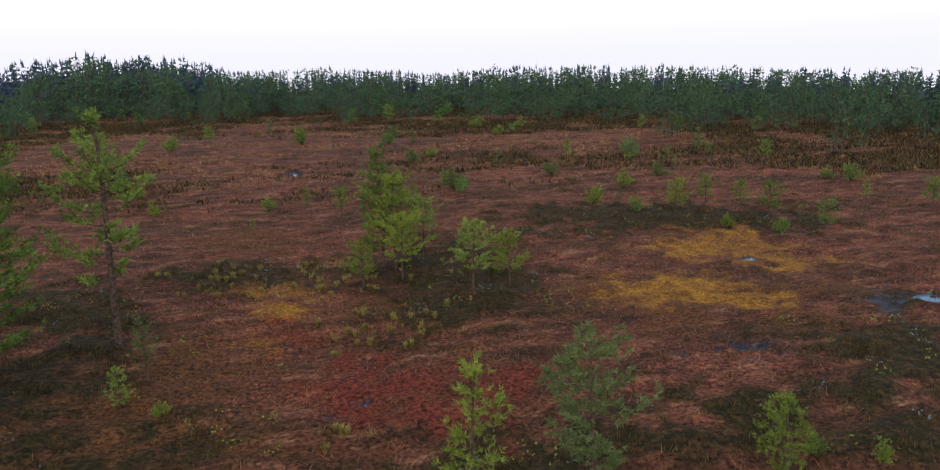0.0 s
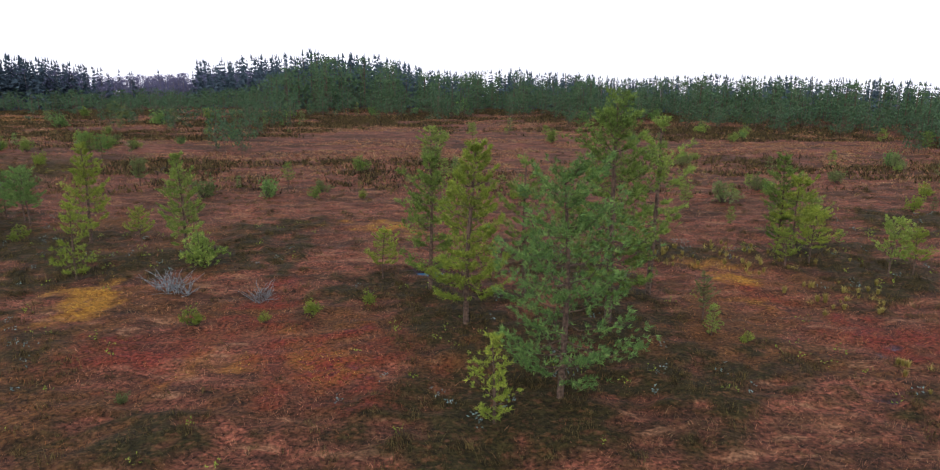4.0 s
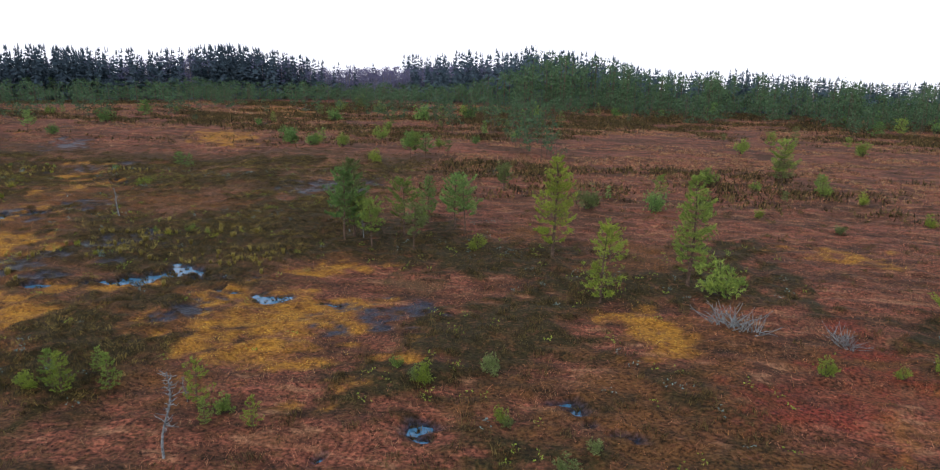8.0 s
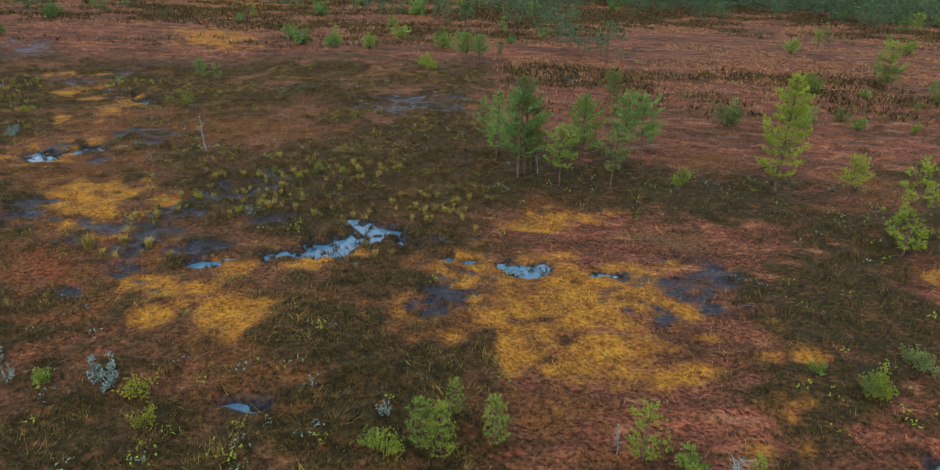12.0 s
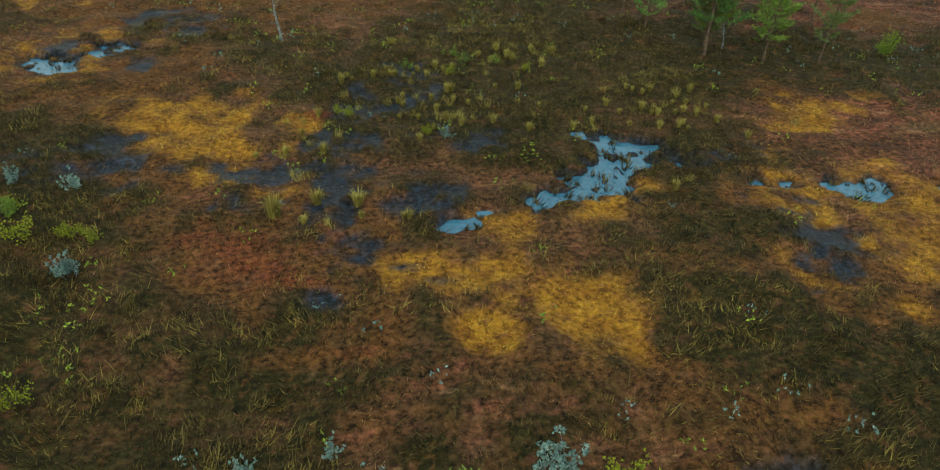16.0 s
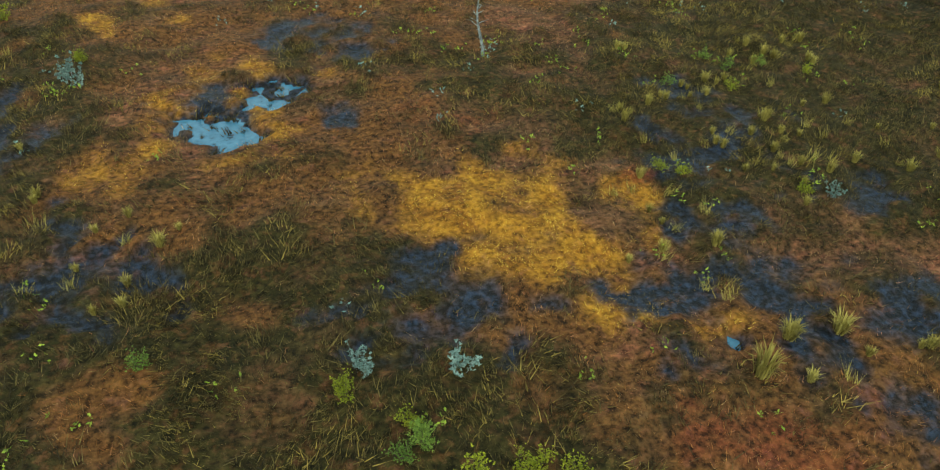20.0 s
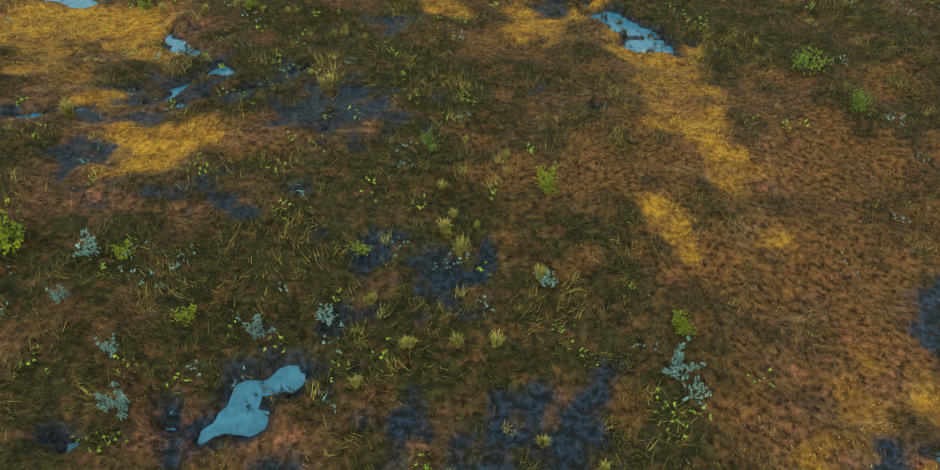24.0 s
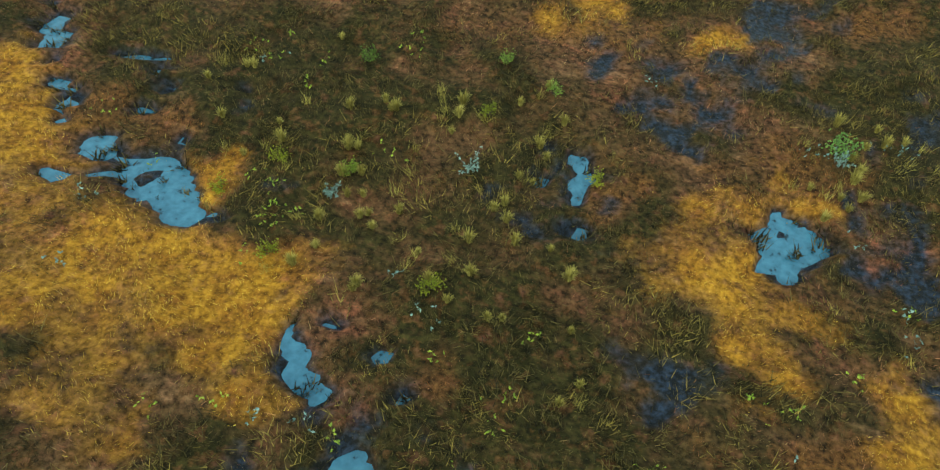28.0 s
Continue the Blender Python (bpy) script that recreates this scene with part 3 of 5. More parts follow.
patch("pool", -34.28, 30.38, 0.19, -0.05, 0.03, 0.21)
patch("pool", -35.26, 30.42, 0.19, -0.05, 0.01, 0.14)
patch("wet", -33.74, 29.22, 0.22, -0.06, 0.06, 0.27)
patch("wet", -35.73, 30.41, 0.62, -0.18, 0.04, 0.58)
patch("wet", -33.58, 32.70, 0.73, -0.20, 0.13, 0.76)
patch("wet", -33.36, 24.55, 0.59, -0.60, 0.27, 0.43)
patch("wet", -33.81, 24.11, 0.57, -0.18, 0.13, 0.46)
patch("wet", -27.30, 26.55, 0.52, -0.15, 0.50, 0.69)
patch("wet", -26.99, 25.80, 0.28, -0.08, 0.19, 0.24)
patch("wet", -29.66, 23.67, 0.80, -0.25, 0.51, 0.75)
patch("wet", -29.27, 23.03, 0.82, -0.53, 0.39, 0.41)
patch("wet", -29.29, 24.51, 0.69, -0.21, 0.41, 0.62)
patch("wet", -26.56, 24.45, 0.37, -0.11, 0.24, 0.26)
patch("wet", -29.10, 22.18, 0.44, -0.14, 0.18, 0.21)
patch("wet", -37.89, 26.58, 0.45, -0.14, -0.03, 0.53)
patch("wet", -37.06, 25.57, 0.36, -0.11, 0.00, 0.29)
patch("wet", -38.11, 25.68, 0.56, -0.17, -0.04, 0.46)
patch("wet", -29.02, 20.92, 0.26, -0.08, 0.33, 0.32)
patch("wet", -28.65, 26.35, 0.39, -0.12, 0.41, 0.65)
patch("wet", -34.69, 25.45, 0.19, -0.06, 0.02, 0.12)
patch("gold", -31.28, 24.84, 0.74, -0.23, 0.36, 0.74)
patch("gold", -36.15, 29.80, 1.25, 0.60, -0.14, 1.25)
patch("rust", -37.17, 32.82, 0.67, -0.18, -0.01, 1.74)
patch("gold", -30.40, 25.61, 0.54, -0.16, 0.22, 0.42)
patch("gold", -34.77, 31.26, 0.77, -0.21, 0.06, 0.52)
patch("rust", -36.97, 28.43, 0.97, -0.29, 0.00, 0.71)
patch("gold", -30.46, 22.77, 0.44, -0.14, 0.15, 0.22)
patch("gold", -35.42, 28.33, 0.74, -0.22, 0.06, 0.54)
patch("gold", -31.82, 26.04, 0.71, -0.21, 0.17, 0.44)
patch("rust", -33.98, 26.74, 2.24, -0.68, 0.27, 1.21)
patch("rust", -36.57, 27.03, 1.63, -0.49, 0.03, 0.89)
patch("rust", -32.08, 25.37, 1.25, -0.38, 0.31, 0.78)
patch("rust", -31.53, 23.63, 0.90, -0.28, 0.31, 0.60)
patch("rust", -30.59, 22.98, 0.74, -0.23, 0.18, 0.28)
patch("rust", -36.96, 30.13, 0.87, -0.25, 0.01, 2.39)
patch("rust", -32.51, 27.51, 0.95, -0.28, 0.33, 1.04)
patch("rust", -35.82, 24.52, 0.62, -0.20, 0.04, 0.41)
patch("rust", -37.30, 23.68, 0.36, -0.12, -0.01, 0.34)
patch("rust", -37.58, 23.21, 0.29, -0.09, -0.01, 0.23)
patch("red", -31.90, 28.09, 0.70, -0.20, 0.18, 0.53)
patch("red", -29.52, 26.03, 0.24, -0.07, 0.12, 0.21)
patch("red", -28.52, 26.93, 0.26, -0.08, 0.11, 0.18)
patch("red", -30.60, 21.18, 1.07, -0.35, 0.25, 0.32)
patch("red", -31.48, 21.71, 0.38, -0.12, 0.13, 0.21)
patch("straw", -29.42, 21.41, 0.61, -0.20, 0.32, 0.35)
patch("straw", -31.70, 26.59, 0.46, -0.14, 0.12, 0.31)
patch("straw", -32.54, 22.41, 0.78, -0.25, 0.22, 0.47)
patch("straw", -36.11, 22.97, 0.36, -0.12, 0.03, 0.31)
patch("tus", -29.29, 21.45, 0.41, -0.13, 0.26, 0.29)
patch("tus", -26.14, 27.04, 2.18, -0.63, 1.61, 2.08)
patch("tus", -37.73, 26.43, 1.20, -0.37, -0.05, 1.05)
patch("tus", -38.89, 29.75, 0.36, -0.11, -0.11, 0.99)
patch("pool", -43.54, 31.11, 0.42, 0.32, -0.16, 0.24)
patch("pool", -43.95, 30.80, 0.14, 0.11, -0.09, 0.12)
patch("pool", -44.59, 30.87, 0.10, 0.08, -0.13, 0.18)
patch("pool", -45.82, 30.43, 0.19, -0.01, -0.05, 0.14)
patch("pool", -45.00, 29.59, 0.15, 0.11, -0.10, 0.12)
patch("pool", -43.27, 29.63, 0.22, -0.09, 0.02, 0.10)
patch("pool", -43.69, 29.91, 0.11, -0.00, -0.01, 0.07)
patch("wet", -43.43, 37.03, 0.68, -0.01, -0.09, 0.63)
patch("wet", -46.02, 34.61, 0.58, -0.01, -0.09, 0.30)
patch("wet", -44.69, 34.28, 0.39, -0.01, -0.05, 0.22)
patch("wet", -41.90, 33.27, 0.56, -0.02, -0.03, 0.45)
patch("wet", -41.24, 30.29, 0.93, -0.04, -0.01, 0.44)
patch("wet", -39.51, 29.63, 0.75, -0.03, 0.04, 0.40)
patch("wet", -40.14, 30.70, 0.64, -0.02, 0.02, 0.47)
patch("wet", -43.58, 31.07, 0.66, 0.50, -0.22, 0.34)
patch("wet", -43.90, 34.71, 0.20, -0.00, -0.02, 0.14)
patch("gold", -36.98, 37.30, 0.73, -1.09, 0.41, 0.81)
patch("gold", -37.45, 39.70, 0.90, -0.84, 0.23, 0.71)
patch("gold", -36.79, 34.88, 0.52, -0.59, 0.34, 0.57)
patch("gold", -37.93, 34.41, 0.31, -0.31, 0.22, 0.39)
patch("rust", -35.59, 35.84, 1.14, -1.58, 0.71, 1.12)
patch("rust", -35.16, 33.65, 0.97, -1.08, 0.54, 0.71)
patch("rust", -37.32, 32.41, 1.01, -0.03, 0.20, 0.95)
patch("rust", -36.72, 30.58, 0.91, -0.04, 0.24, 0.84)
patch("rust", -39.00, 31.44, 0.43, -0.02, 0.05, 0.41)
patch("rust", -33.17, 33.43, 0.91, -0.02, 0.36, 0.82)
patch("rust", -39.79, 31.07, 0.50, -0.02, 0.03, 0.39)
patch("tus", -41.07, 33.85, 0.87, -0.02, -0.03, 1.54)
patch("tus", -42.11, 31.37, 1.07, -0.04, -0.07, 0.81)
patch("tus", -40.62, 30.54, 1.03, -0.04, 0.01, 0.73)
patch("tus", -42.50, 32.00, 1.03, -0.03, -0.07, 0.66)
patch("pool", -37.61, 40.82, 0.61, -0.64, 0.19, 0.42)
patch("pool", -38.08, 41.60, 0.23, -0.34, 0.17, 0.33)
patch("pool", -37.19, 40.34, 0.28, -0.26, 0.15, 0.34)
patch("pool", -38.56, 42.15, 0.25, -0.06, 0.02, 0.11)
patch("pool", -38.83, 37.51, 0.13, 0.03, 0.01, 0.13)
patch("wet", -42.93, 37.08, 0.55, 0.14, -0.10, 0.57)
patch("wet", -46.01, 34.60, 0.42, 0.36, -0.17, 0.22)
patch("wet", -44.79, 34.30, 0.46, 0.28, -0.11, 0.19)
patch("wet", -43.93, 34.75, 0.28, 0.06, -0.04, 0.14)
patch("pool", -50.43, 41.28, 0.48, -0.25, -0.03, 0.42)
patch("pool", -49.76, 40.96, 0.29, 0.07, -0.08, 0.16)
patch("pool", -51.85, 41.66, 0.20, 0.08, -0.09, 0.13)
patch("pool", -51.01, 41.34, 0.21, 0.09, -0.08, 0.13)
patch("pool", -52.99, 42.47, 0.17, 0.07, -0.07, 0.11)
patch("pool", -51.52, 43.15, 0.11, 0.04, -0.08, 0.14)
patch("pool", -50.26, 43.52, 0.16, 0.06, -0.09, 0.18)
patch("pool", -50.74, 42.24, 0.08, 0.03, -0.08, 0.14)
patch("pool", -52.13, 40.97, 0.21, 0.09, -0.07, 0.10)
patch("pool", -44.61, 43.53, 0.15, 0.13, -0.17, 0.40)
patch("pool", -44.44, 42.61, 0.25, 0.10, -0.03, 0.14)
patch("pool", -45.16, 43.34, 0.14, 0.05, -0.03, 0.10)
patch("pool", -41.70, 43.28, 0.31, 0.11, -0.04, 0.43)
patch("pool", -41.29, 43.35, 0.24, 0.09, -0.03, 0.35)
patch("pool", -41.45, 42.80, 0.20, 0.07, -0.01, 0.16)
patch("pool", -47.34, 39.46, 0.27, -0.26, 0.07, 0.15)
patch("pool", -47.01, 39.07, 0.27, -0.03, -0.03, 0.15)
patch("pool", -45.97, 38.21, 0.31, 0.12, -0.09, 0.21)
patch("pool", -46.27, 37.86, 0.39, 0.44, -0.10, 0.12)
patch("pool", -45.70, 37.34, 0.37, 0.14, -0.04, 0.10)
patch("pool", -45.11, 37.67, 0.19, 0.07, -0.05, 0.14)
patch("pool", -46.43, 37.06, 0.12, 0.04, -0.05, 0.11)
patch("pool", -45.83, 39.26, 0.12, 0.05, -0.03, 0.09)
patch("pool", -46.88, 40.04, 0.22, 0.09, -0.03, 0.08)
patch("pool", -46.29, 39.70, 0.13, 0.05, -0.04, 0.09)
patch("pool", -48.74, 36.48, 0.25, 0.09, -0.05, 0.08)
patch("pool", -48.20, 36.77, 0.13, 0.05, -0.04, 0.06)
patch("pool", -44.45, 38.43, 0.14, 0.05, -0.03, 0.10)
patch("pool", -43.83, 36.41, 0.15, 0.05, -0.03, 0.11)
patch("pool", -43.66, 35.95, 0.10, 0.03, -0.02, 0.08)
patch("pool", -47.45, 37.51, 0.11, 0.04, -0.04, 0.07)
patch("pool", -46.89, 37.55, 0.14, 0.05, -0.03, 0.06)
patch("wet", -49.68, 35.94, 0.41, 0.15, -0.22, 0.27)
patch("wet", -46.10, 37.52, 0.78, 0.53, -0.25, 0.40)
patch("wet", -45.26, 37.50, 0.59, 0.22, -0.10, 0.26)
patch("wet", -43.02, 40.51, 0.44, 0.17, -0.05, 0.34)
patch("wet", -46.69, 36.45, 0.34, 0.13, -0.09, 0.16)
patch("wet", -43.17, 37.18, 0.56, 0.21, -0.07, 0.34)
patch("wet", -47.79, 35.34, 0.39, 0.14, -0.18, 0.27)
patch("wet", -46.25, 38.67, 0.32, 0.13, -0.10, 0.23)
patch("wet", -39.29, 41.80, 0.37, 0.14, 0.01, 0.29)
patch("wet", -47.72, 36.57, 0.14, 0.05, -0.10, 0.17)
patch("wet", -44.44, 36.45, 0.20, 0.07, -0.03, 0.09)
patch("wet", -39.96, 37.99, 0.16, 0.06, 0.01, 0.11)
patch("gold", -50.17, 39.56, 1.89, 0.79, -0.90, 1.35)
patch("gold", -52.41, 40.25, 1.18, 0.51, -0.82, 1.05)
patch("gold", -50.58, 37.64, 0.92, 0.37, -0.50, 0.63)
patch("gold", -48.62, 39.66, 1.04, 0.43, -0.44, 0.80)
patch("gold", -47.71, 36.90, 0.43, 0.16, -0.16, 0.27)
patch("gold", -46.70, 35.75, 0.78, 0.28, -0.36, 0.64)
patch("gold", -45.74, 35.99, 0.59, 0.21, -0.21, 0.44)
patch("gold", -47.29, 38.66, 0.48, 0.19, -0.17, 0.35)
patch("gold", -42.22, 42.53, 1.08, -0.20, 0.13, 1.27)
patch("gold", -40.90, 41.94, 0.89, -0.61, 0.25, 0.70)
patch("gold", -39.81, 40.69, 0.76, -0.70, 0.24, 0.49)
patch("gold", -41.61, 41.21, 0.68, -0.32, 0.15, 0.56)
patch("gold", -38.60, 41.52, 0.24, -0.25, 0.41, 0.77)
patch("gold", -42.87, 43.45, 0.62, 0.23, -0.10, 0.66)
patch("gold", -46.60, 35.04, 0.68, 0.24, -0.15, 0.25)
patch("gold", -53.70, 40.30, 0.73, 0.32, -0.79, 0.92)
patch("rust", -40.68, 39.74, 1.03, -0.64, 0.28, 0.70)
patch("rust", -39.48, 39.39, 0.79, -0.51, 0.32, 0.66)
patch("rust", -42.09, 44.27, 1.07, 0.39, -0.08, 0.71)
patch("rust", -38.84, 38.80, 0.46, 0.17, 0.11, 0.82)
patch("rust", -44.00, 43.57, 0.52, 0.19, -0.14, 0.68)
patch("rust", -45.45, 39.55, 0.34, 0.14, -0.13, 0.38)
patch("rust", -44.95, 35.54, 0.75, 0.26, -0.08, 0.20)
patch("rust", -52.26, 41.76, 1.21, 0.50, -0.46, 0.68)
patch("straw", -48.03, 38.23, 0.71, 0.28, -0.22, 0.39)
patch("straw", -42.18, 40.30, 0.91, -0.40, 0.16, 0.65)
patch("tus", -46.97, 42.09, 1.79, 0.70, -0.42, 1.13)
patch("tus", -44.94, 41.16, 0.74, 0.30, -0.32, 1.18)
patch("tus", -44.00, 38.32, 0.46, 0.18, -0.13, 0.52)
patch("tus", -43.93, 39.88, 0.51, 0.20, -0.17, 0.77)
patch("tus", -40.61, 45.41, 0.66, 0.25, -0.04, 1.16)
patch("tus", -39.19, 45.15, 0.43, 0.16, 0.01, 0.37)
patch("pool", -54.31, 43.76, 0.02, 0.33, -0.32, 0.18)
patch("pool", -54.23, 44.24, 0.07, 0.21, -0.11, 0.09)
patch("pool", -54.71, 44.40, 0.12, 0.05, -0.11, 0.15)
patch("pool", -53.33, 42.70, 0.13, 0.05, -0.09, 0.12)
patch("pool", -52.83, 42.42, 0.11, 0.04, -0.09, 0.12)
patch("pool", -53.85, 43.16, 0.09, 0.03, -0.10, 0.13)
patch("pool", -52.47, 43.75, 0.34, 0.12, -0.05, 0.08)
patch("pool", -51.98, 43.48, 0.16, 0.11, -0.06, 0.07)
patch("pool", -51.43, 43.12, 0.09, 0.03, -0.08, 0.12)
patch("pool", -51.66, 42.61, 0.13, 0.05, -0.05, 0.07)
patch("pool", -51.81, 41.66, 0.22, 0.08, -0.13, 0.18)
patch("pool", -51.53, 41.14, 0.18, 0.07, -0.06, 0.08)
patch("pool", -51.06, 41.65, 0.12, 0.05, -0.04, 0.07)
patch("pool", -50.68, 42.19, 0.07, 0.03, -0.10, 0.16)
patch("pool", -52.73, 41.92, 0.06, 0.02, -0.14, 0.17)
patch("wet", -44.01, 45.86, 0.58, -0.26, 0.10, 0.58)
patch("wet", -42.09, 48.09, 0.62, 0.23, -0.07, 0.88)
patch("wet", -42.40, 46.76, 0.49, 0.18, -0.04, 0.39)
patch("wet", -39.57, 46.42, 0.38, 0.14, 0.02, 0.58)
patch("wet", -40.01, 43.53, 0.36, -0.29, 0.27, 0.51)
patch("wet", -43.38, 45.04, 0.55, 0.20, -0.05, 0.34)
patch("wet", -44.69, 43.12, 0.46, 0.17, -0.11, 0.45)
patch("wet", -43.01, 40.49, 0.42, 0.15, -0.06, 0.37)
patch("wet", -48.75, 41.82, 0.16, 0.06, -0.06, 0.11)
patch("wet", -50.14, 43.24, 0.13, 0.05, -0.12, 0.22)
patch("gold", -53.69, 42.19, 0.44, 0.17, -0.88, 1.07)
patch("gold", -43.09, 47.35, 0.61, 0.22, -0.05, 0.42)
patch("gold", -45.19, 47.48, 0.94, 0.35, -0.11, 0.52)
patch("rust", -44.25, 44.04, 0.44, 0.16, -0.06, 0.31)
patch("rust", -45.42, 47.03, 1.44, 0.53, -0.16, 0.67)
patch("rust", -42.18, 44.52, 1.06, 0.38, -0.04, 0.38)
patch("rust", -40.42, 48.88, 1.06, 0.39, -0.00, 0.55)
patch("hum", -40.61, 46.94, 0.78, 0.28, -0.01, 0.62)
patch("hum", -48.99, 44.24, 2.81, 1.03, -0.56, 1.21)
patch("hum", -45.13, 40.13, 1.12, 0.41, -0.40, 1.23)
patch("tus", -40.41, 45.16, 0.62, 0.22, -0.00, 0.52)
patch("tus", -47.83, 43.76, 1.81, 0.65, -0.52, 1.26)
patch("tus", -45.65, 41.74, 0.94, 0.35, -0.29, 0.91)
patch("hum", 6.77, 16.56, 4.30, 0.06, 1.48, 4.11)
patch("hum", 4.27, 14.47, 2.67, 0.03, 0.55, 2.16)
patch("hum", 9.52, 19.37, 2.43, 0.04, 1.20, 2.72)
patch("hum", -5.11, 26.06, 2.72, 0.06, -0.43, 2.34)
patch("hum", -14.88, 29.35, 5.78, 0.14, -1.30, 2.72)
patch("hum", 2.29, 22.16, 2.36, 0.04, 0.16, 1.74)
patch("red", -0.44, 16.86, 2.55, -1.50, 0.20, 2.04)
patch("red", -1.79, 19.05, 1.58, -0.66, -0.02, 1.08)
patch("red", 1.86, 17.51, 0.95, 0.01, 0.14, 1.51)
patch("red", -3.53, 17.43, 1.89, 0.03, -0.28, 1.50)
patch("rust", -6.74, 21.44, 2.46, 0.04, -0.47, 1.63)
patch("rust", 12.36, 21.48, 1.71, 0.03, 2.00, 3.83)
patch("rust", -7.59, 15.83, 3.57, 0.05, -1.21, 2.85)
patch("rust", 0.97, 31.19, 1.35, 0.03, 0.04, 1.31)
patch("hum", 8.81, 20.48, 1.66, -0.41, -0.99, 3.01)
patch("hum", 9.87, 17.53, 1.93, -0.46, -0.45, 1.39)
patch("hum", 18.53, 23.43, 2.61, -0.69, 0.40, 2.03)
patch("hum", 17.09, 25.53, 1.78, -0.48, 0.24, 2.13)
patch("hum", 29.11, 30.67, 5.00, -1.49, 0.84, 1.59)
patch("hum", 11.09, 27.06, 2.22, -0.60, -0.12, 0.86)
patch("hum", 25.22, 18.87, 1.22, -0.31, 0.32, 0.47)
patch("hum", 29.53, 20.45, 1.21, -0.32, 0.79, 0.92)
patch("hum", 19.13, 14.88, 1.57, -0.37, 0.21, 0.53)
patch("red", 16.61, 17.27, 1.93, -0.47, 0.14, 0.98)
patch("red", 15.54, 18.63, 1.35, -0.33, 0.08, 1.16)
patch("red", 17.30, 18.46, 1.61, -0.40, 0.12, 0.64)
patch("red", 13.54, 21.89, 1.17, -0.30, -0.08, 1.45)
patch("gold", 28.15, 25.97, 2.01, -1.48, 0.77, 1.23)
patch("gold", 25.85, 21.14, 0.92, -0.24, 0.22, 0.35)
patch("gold", 13.15, 21.36, 0.85, -0.22, -0.06, 0.78)
patch("rust", 23.07, 22.69, 1.95, -0.52, 0.47, 1.08)
patch("rust", 13.42, 24.17, 1.48, -0.39, -0.05, 0.94)
patch("rust", 23.56, 20.15, 2.58, -0.66, 0.60, 1.14)
patch("hum", -7.86, 14.56, 3.47, 0.04, -0.91, 1.91)
patch("hum", -2.77, 13.29, 2.73, 0.03, -0.19, 1.05)
patch("hum", -12.32, 18.92, 2.02, 0.03, -1.02, 1.74)
patch("hum", 9.59, 15.63, 1.73, 0.02, 1.00, 1.85)
patch("hum", 11.94, 17.46, 1.75, -0.42, -0.21, 1.18)
patch("hum", 22.52, 15.83, 1.31, -0.32, 0.54, 0.86)
patch("hum", 24.25, 14.07, 1.17, -0.28, 0.59, 0.67)
patch("hum", -23.57, 17.96, 1.87, 0.41, -1.77, 2.25)
patch("hum", -10.88, 20.75, 3.68, 0.81, -0.23, 2.69)
patch("hum", -7.21, 17.70, 2.26, 0.47, 0.17, 1.59)
patch("hum", -14.26, 27.91, 5.89, 1.43, -0.42, 2.28)
patch("hum", -5.28, 24.98, 2.77, 0.63, 0.23, 1.56)
patch("wet", -21.26, 20.17, 0.33, -0.62, 0.52, 0.67)
patch("wet", -24.46, 15.74, 0.30, -0.02, 0.04, 0.14)
patch("pool", -21.21, 22.40, 0.15, -0.07, 0.08, 0.18)
patch("pool", -17.46, 21.86, 0.16, -0.01, 0.08, 0.13)
patch("pool", -24.39, 15.81, 0.21, -0.02, 0.03, 0.08)
patch("hum", -45.86, 32.91, 2.34, 0.51, -0.42, 0.91)
patch("hum", -48.62, 34.72, 1.14, 0.26, -0.48, 0.81)
patch("hum", -43.03, 33.44, 2.17, 0.47, -0.21, 0.88)
patch("hum", -41.30, 37.30, 1.79, -0.48, 0.20, 1.16)
patch("hum", -36.08, 42.46, 1.00, -0.95, 0.81, 1.76)
patch("hum", -36.98, 24.61, 1.86, -0.59, 0.00, 0.90)
patch("hum", -37.29, 23.36, 1.35, -0.44, -0.01, 0.39)
patch("hum", -33.95, 22.44, 1.85, -0.60, 0.17, 0.52)
patch("hum", -38.93, 31.94, 0.81, -0.23, -0.33, 3.31)
patch("hum", -30.97, 31.16, 1.92, -0.52, 0.64, 1.92)
patch("hum", -24.63, 27.86, 2.59, -0.73, 1.97, 2.37)
patch("hum", -44.15, 32.50, 2.45, -0.08, -0.19, 0.92)
patch("hum", -41.21, 35.62, 1.82, -0.04, -0.03, 1.50)
patch("hum", -41.13, 32.13, 2.11, -0.07, -0.04, 1.68)
patch("hum", -31.42, 37.29, 0.70, -1.14, 0.85, 1.06)
patch("hum", -33.98, 21.74, 1.49, -0.23, -0.32, 1.82)
patch("hum", -32.94, 19.10, 1.69, -0.29, -0.13, 1.01)
patch("hum", -30.64, 18.50, 1.45, -0.25, 0.06, 0.70)
patch("hum", -19.89, 27.40, 3.90, -0.38, 1.03, 1.70)
patch("hum", -26.54, 25.96, 2.94, -0.33, 0.61, 2.16)
patch("hum", -23.93, 18.62, 0.89, -0.15, 0.83, 1.13)
patch("hum", -24.43, 17.64, 2.63, -0.19, 0.29, 1.17)
patch("hum", -21.99, 16.95, 1.91, -0.14, 0.52, 1.08)


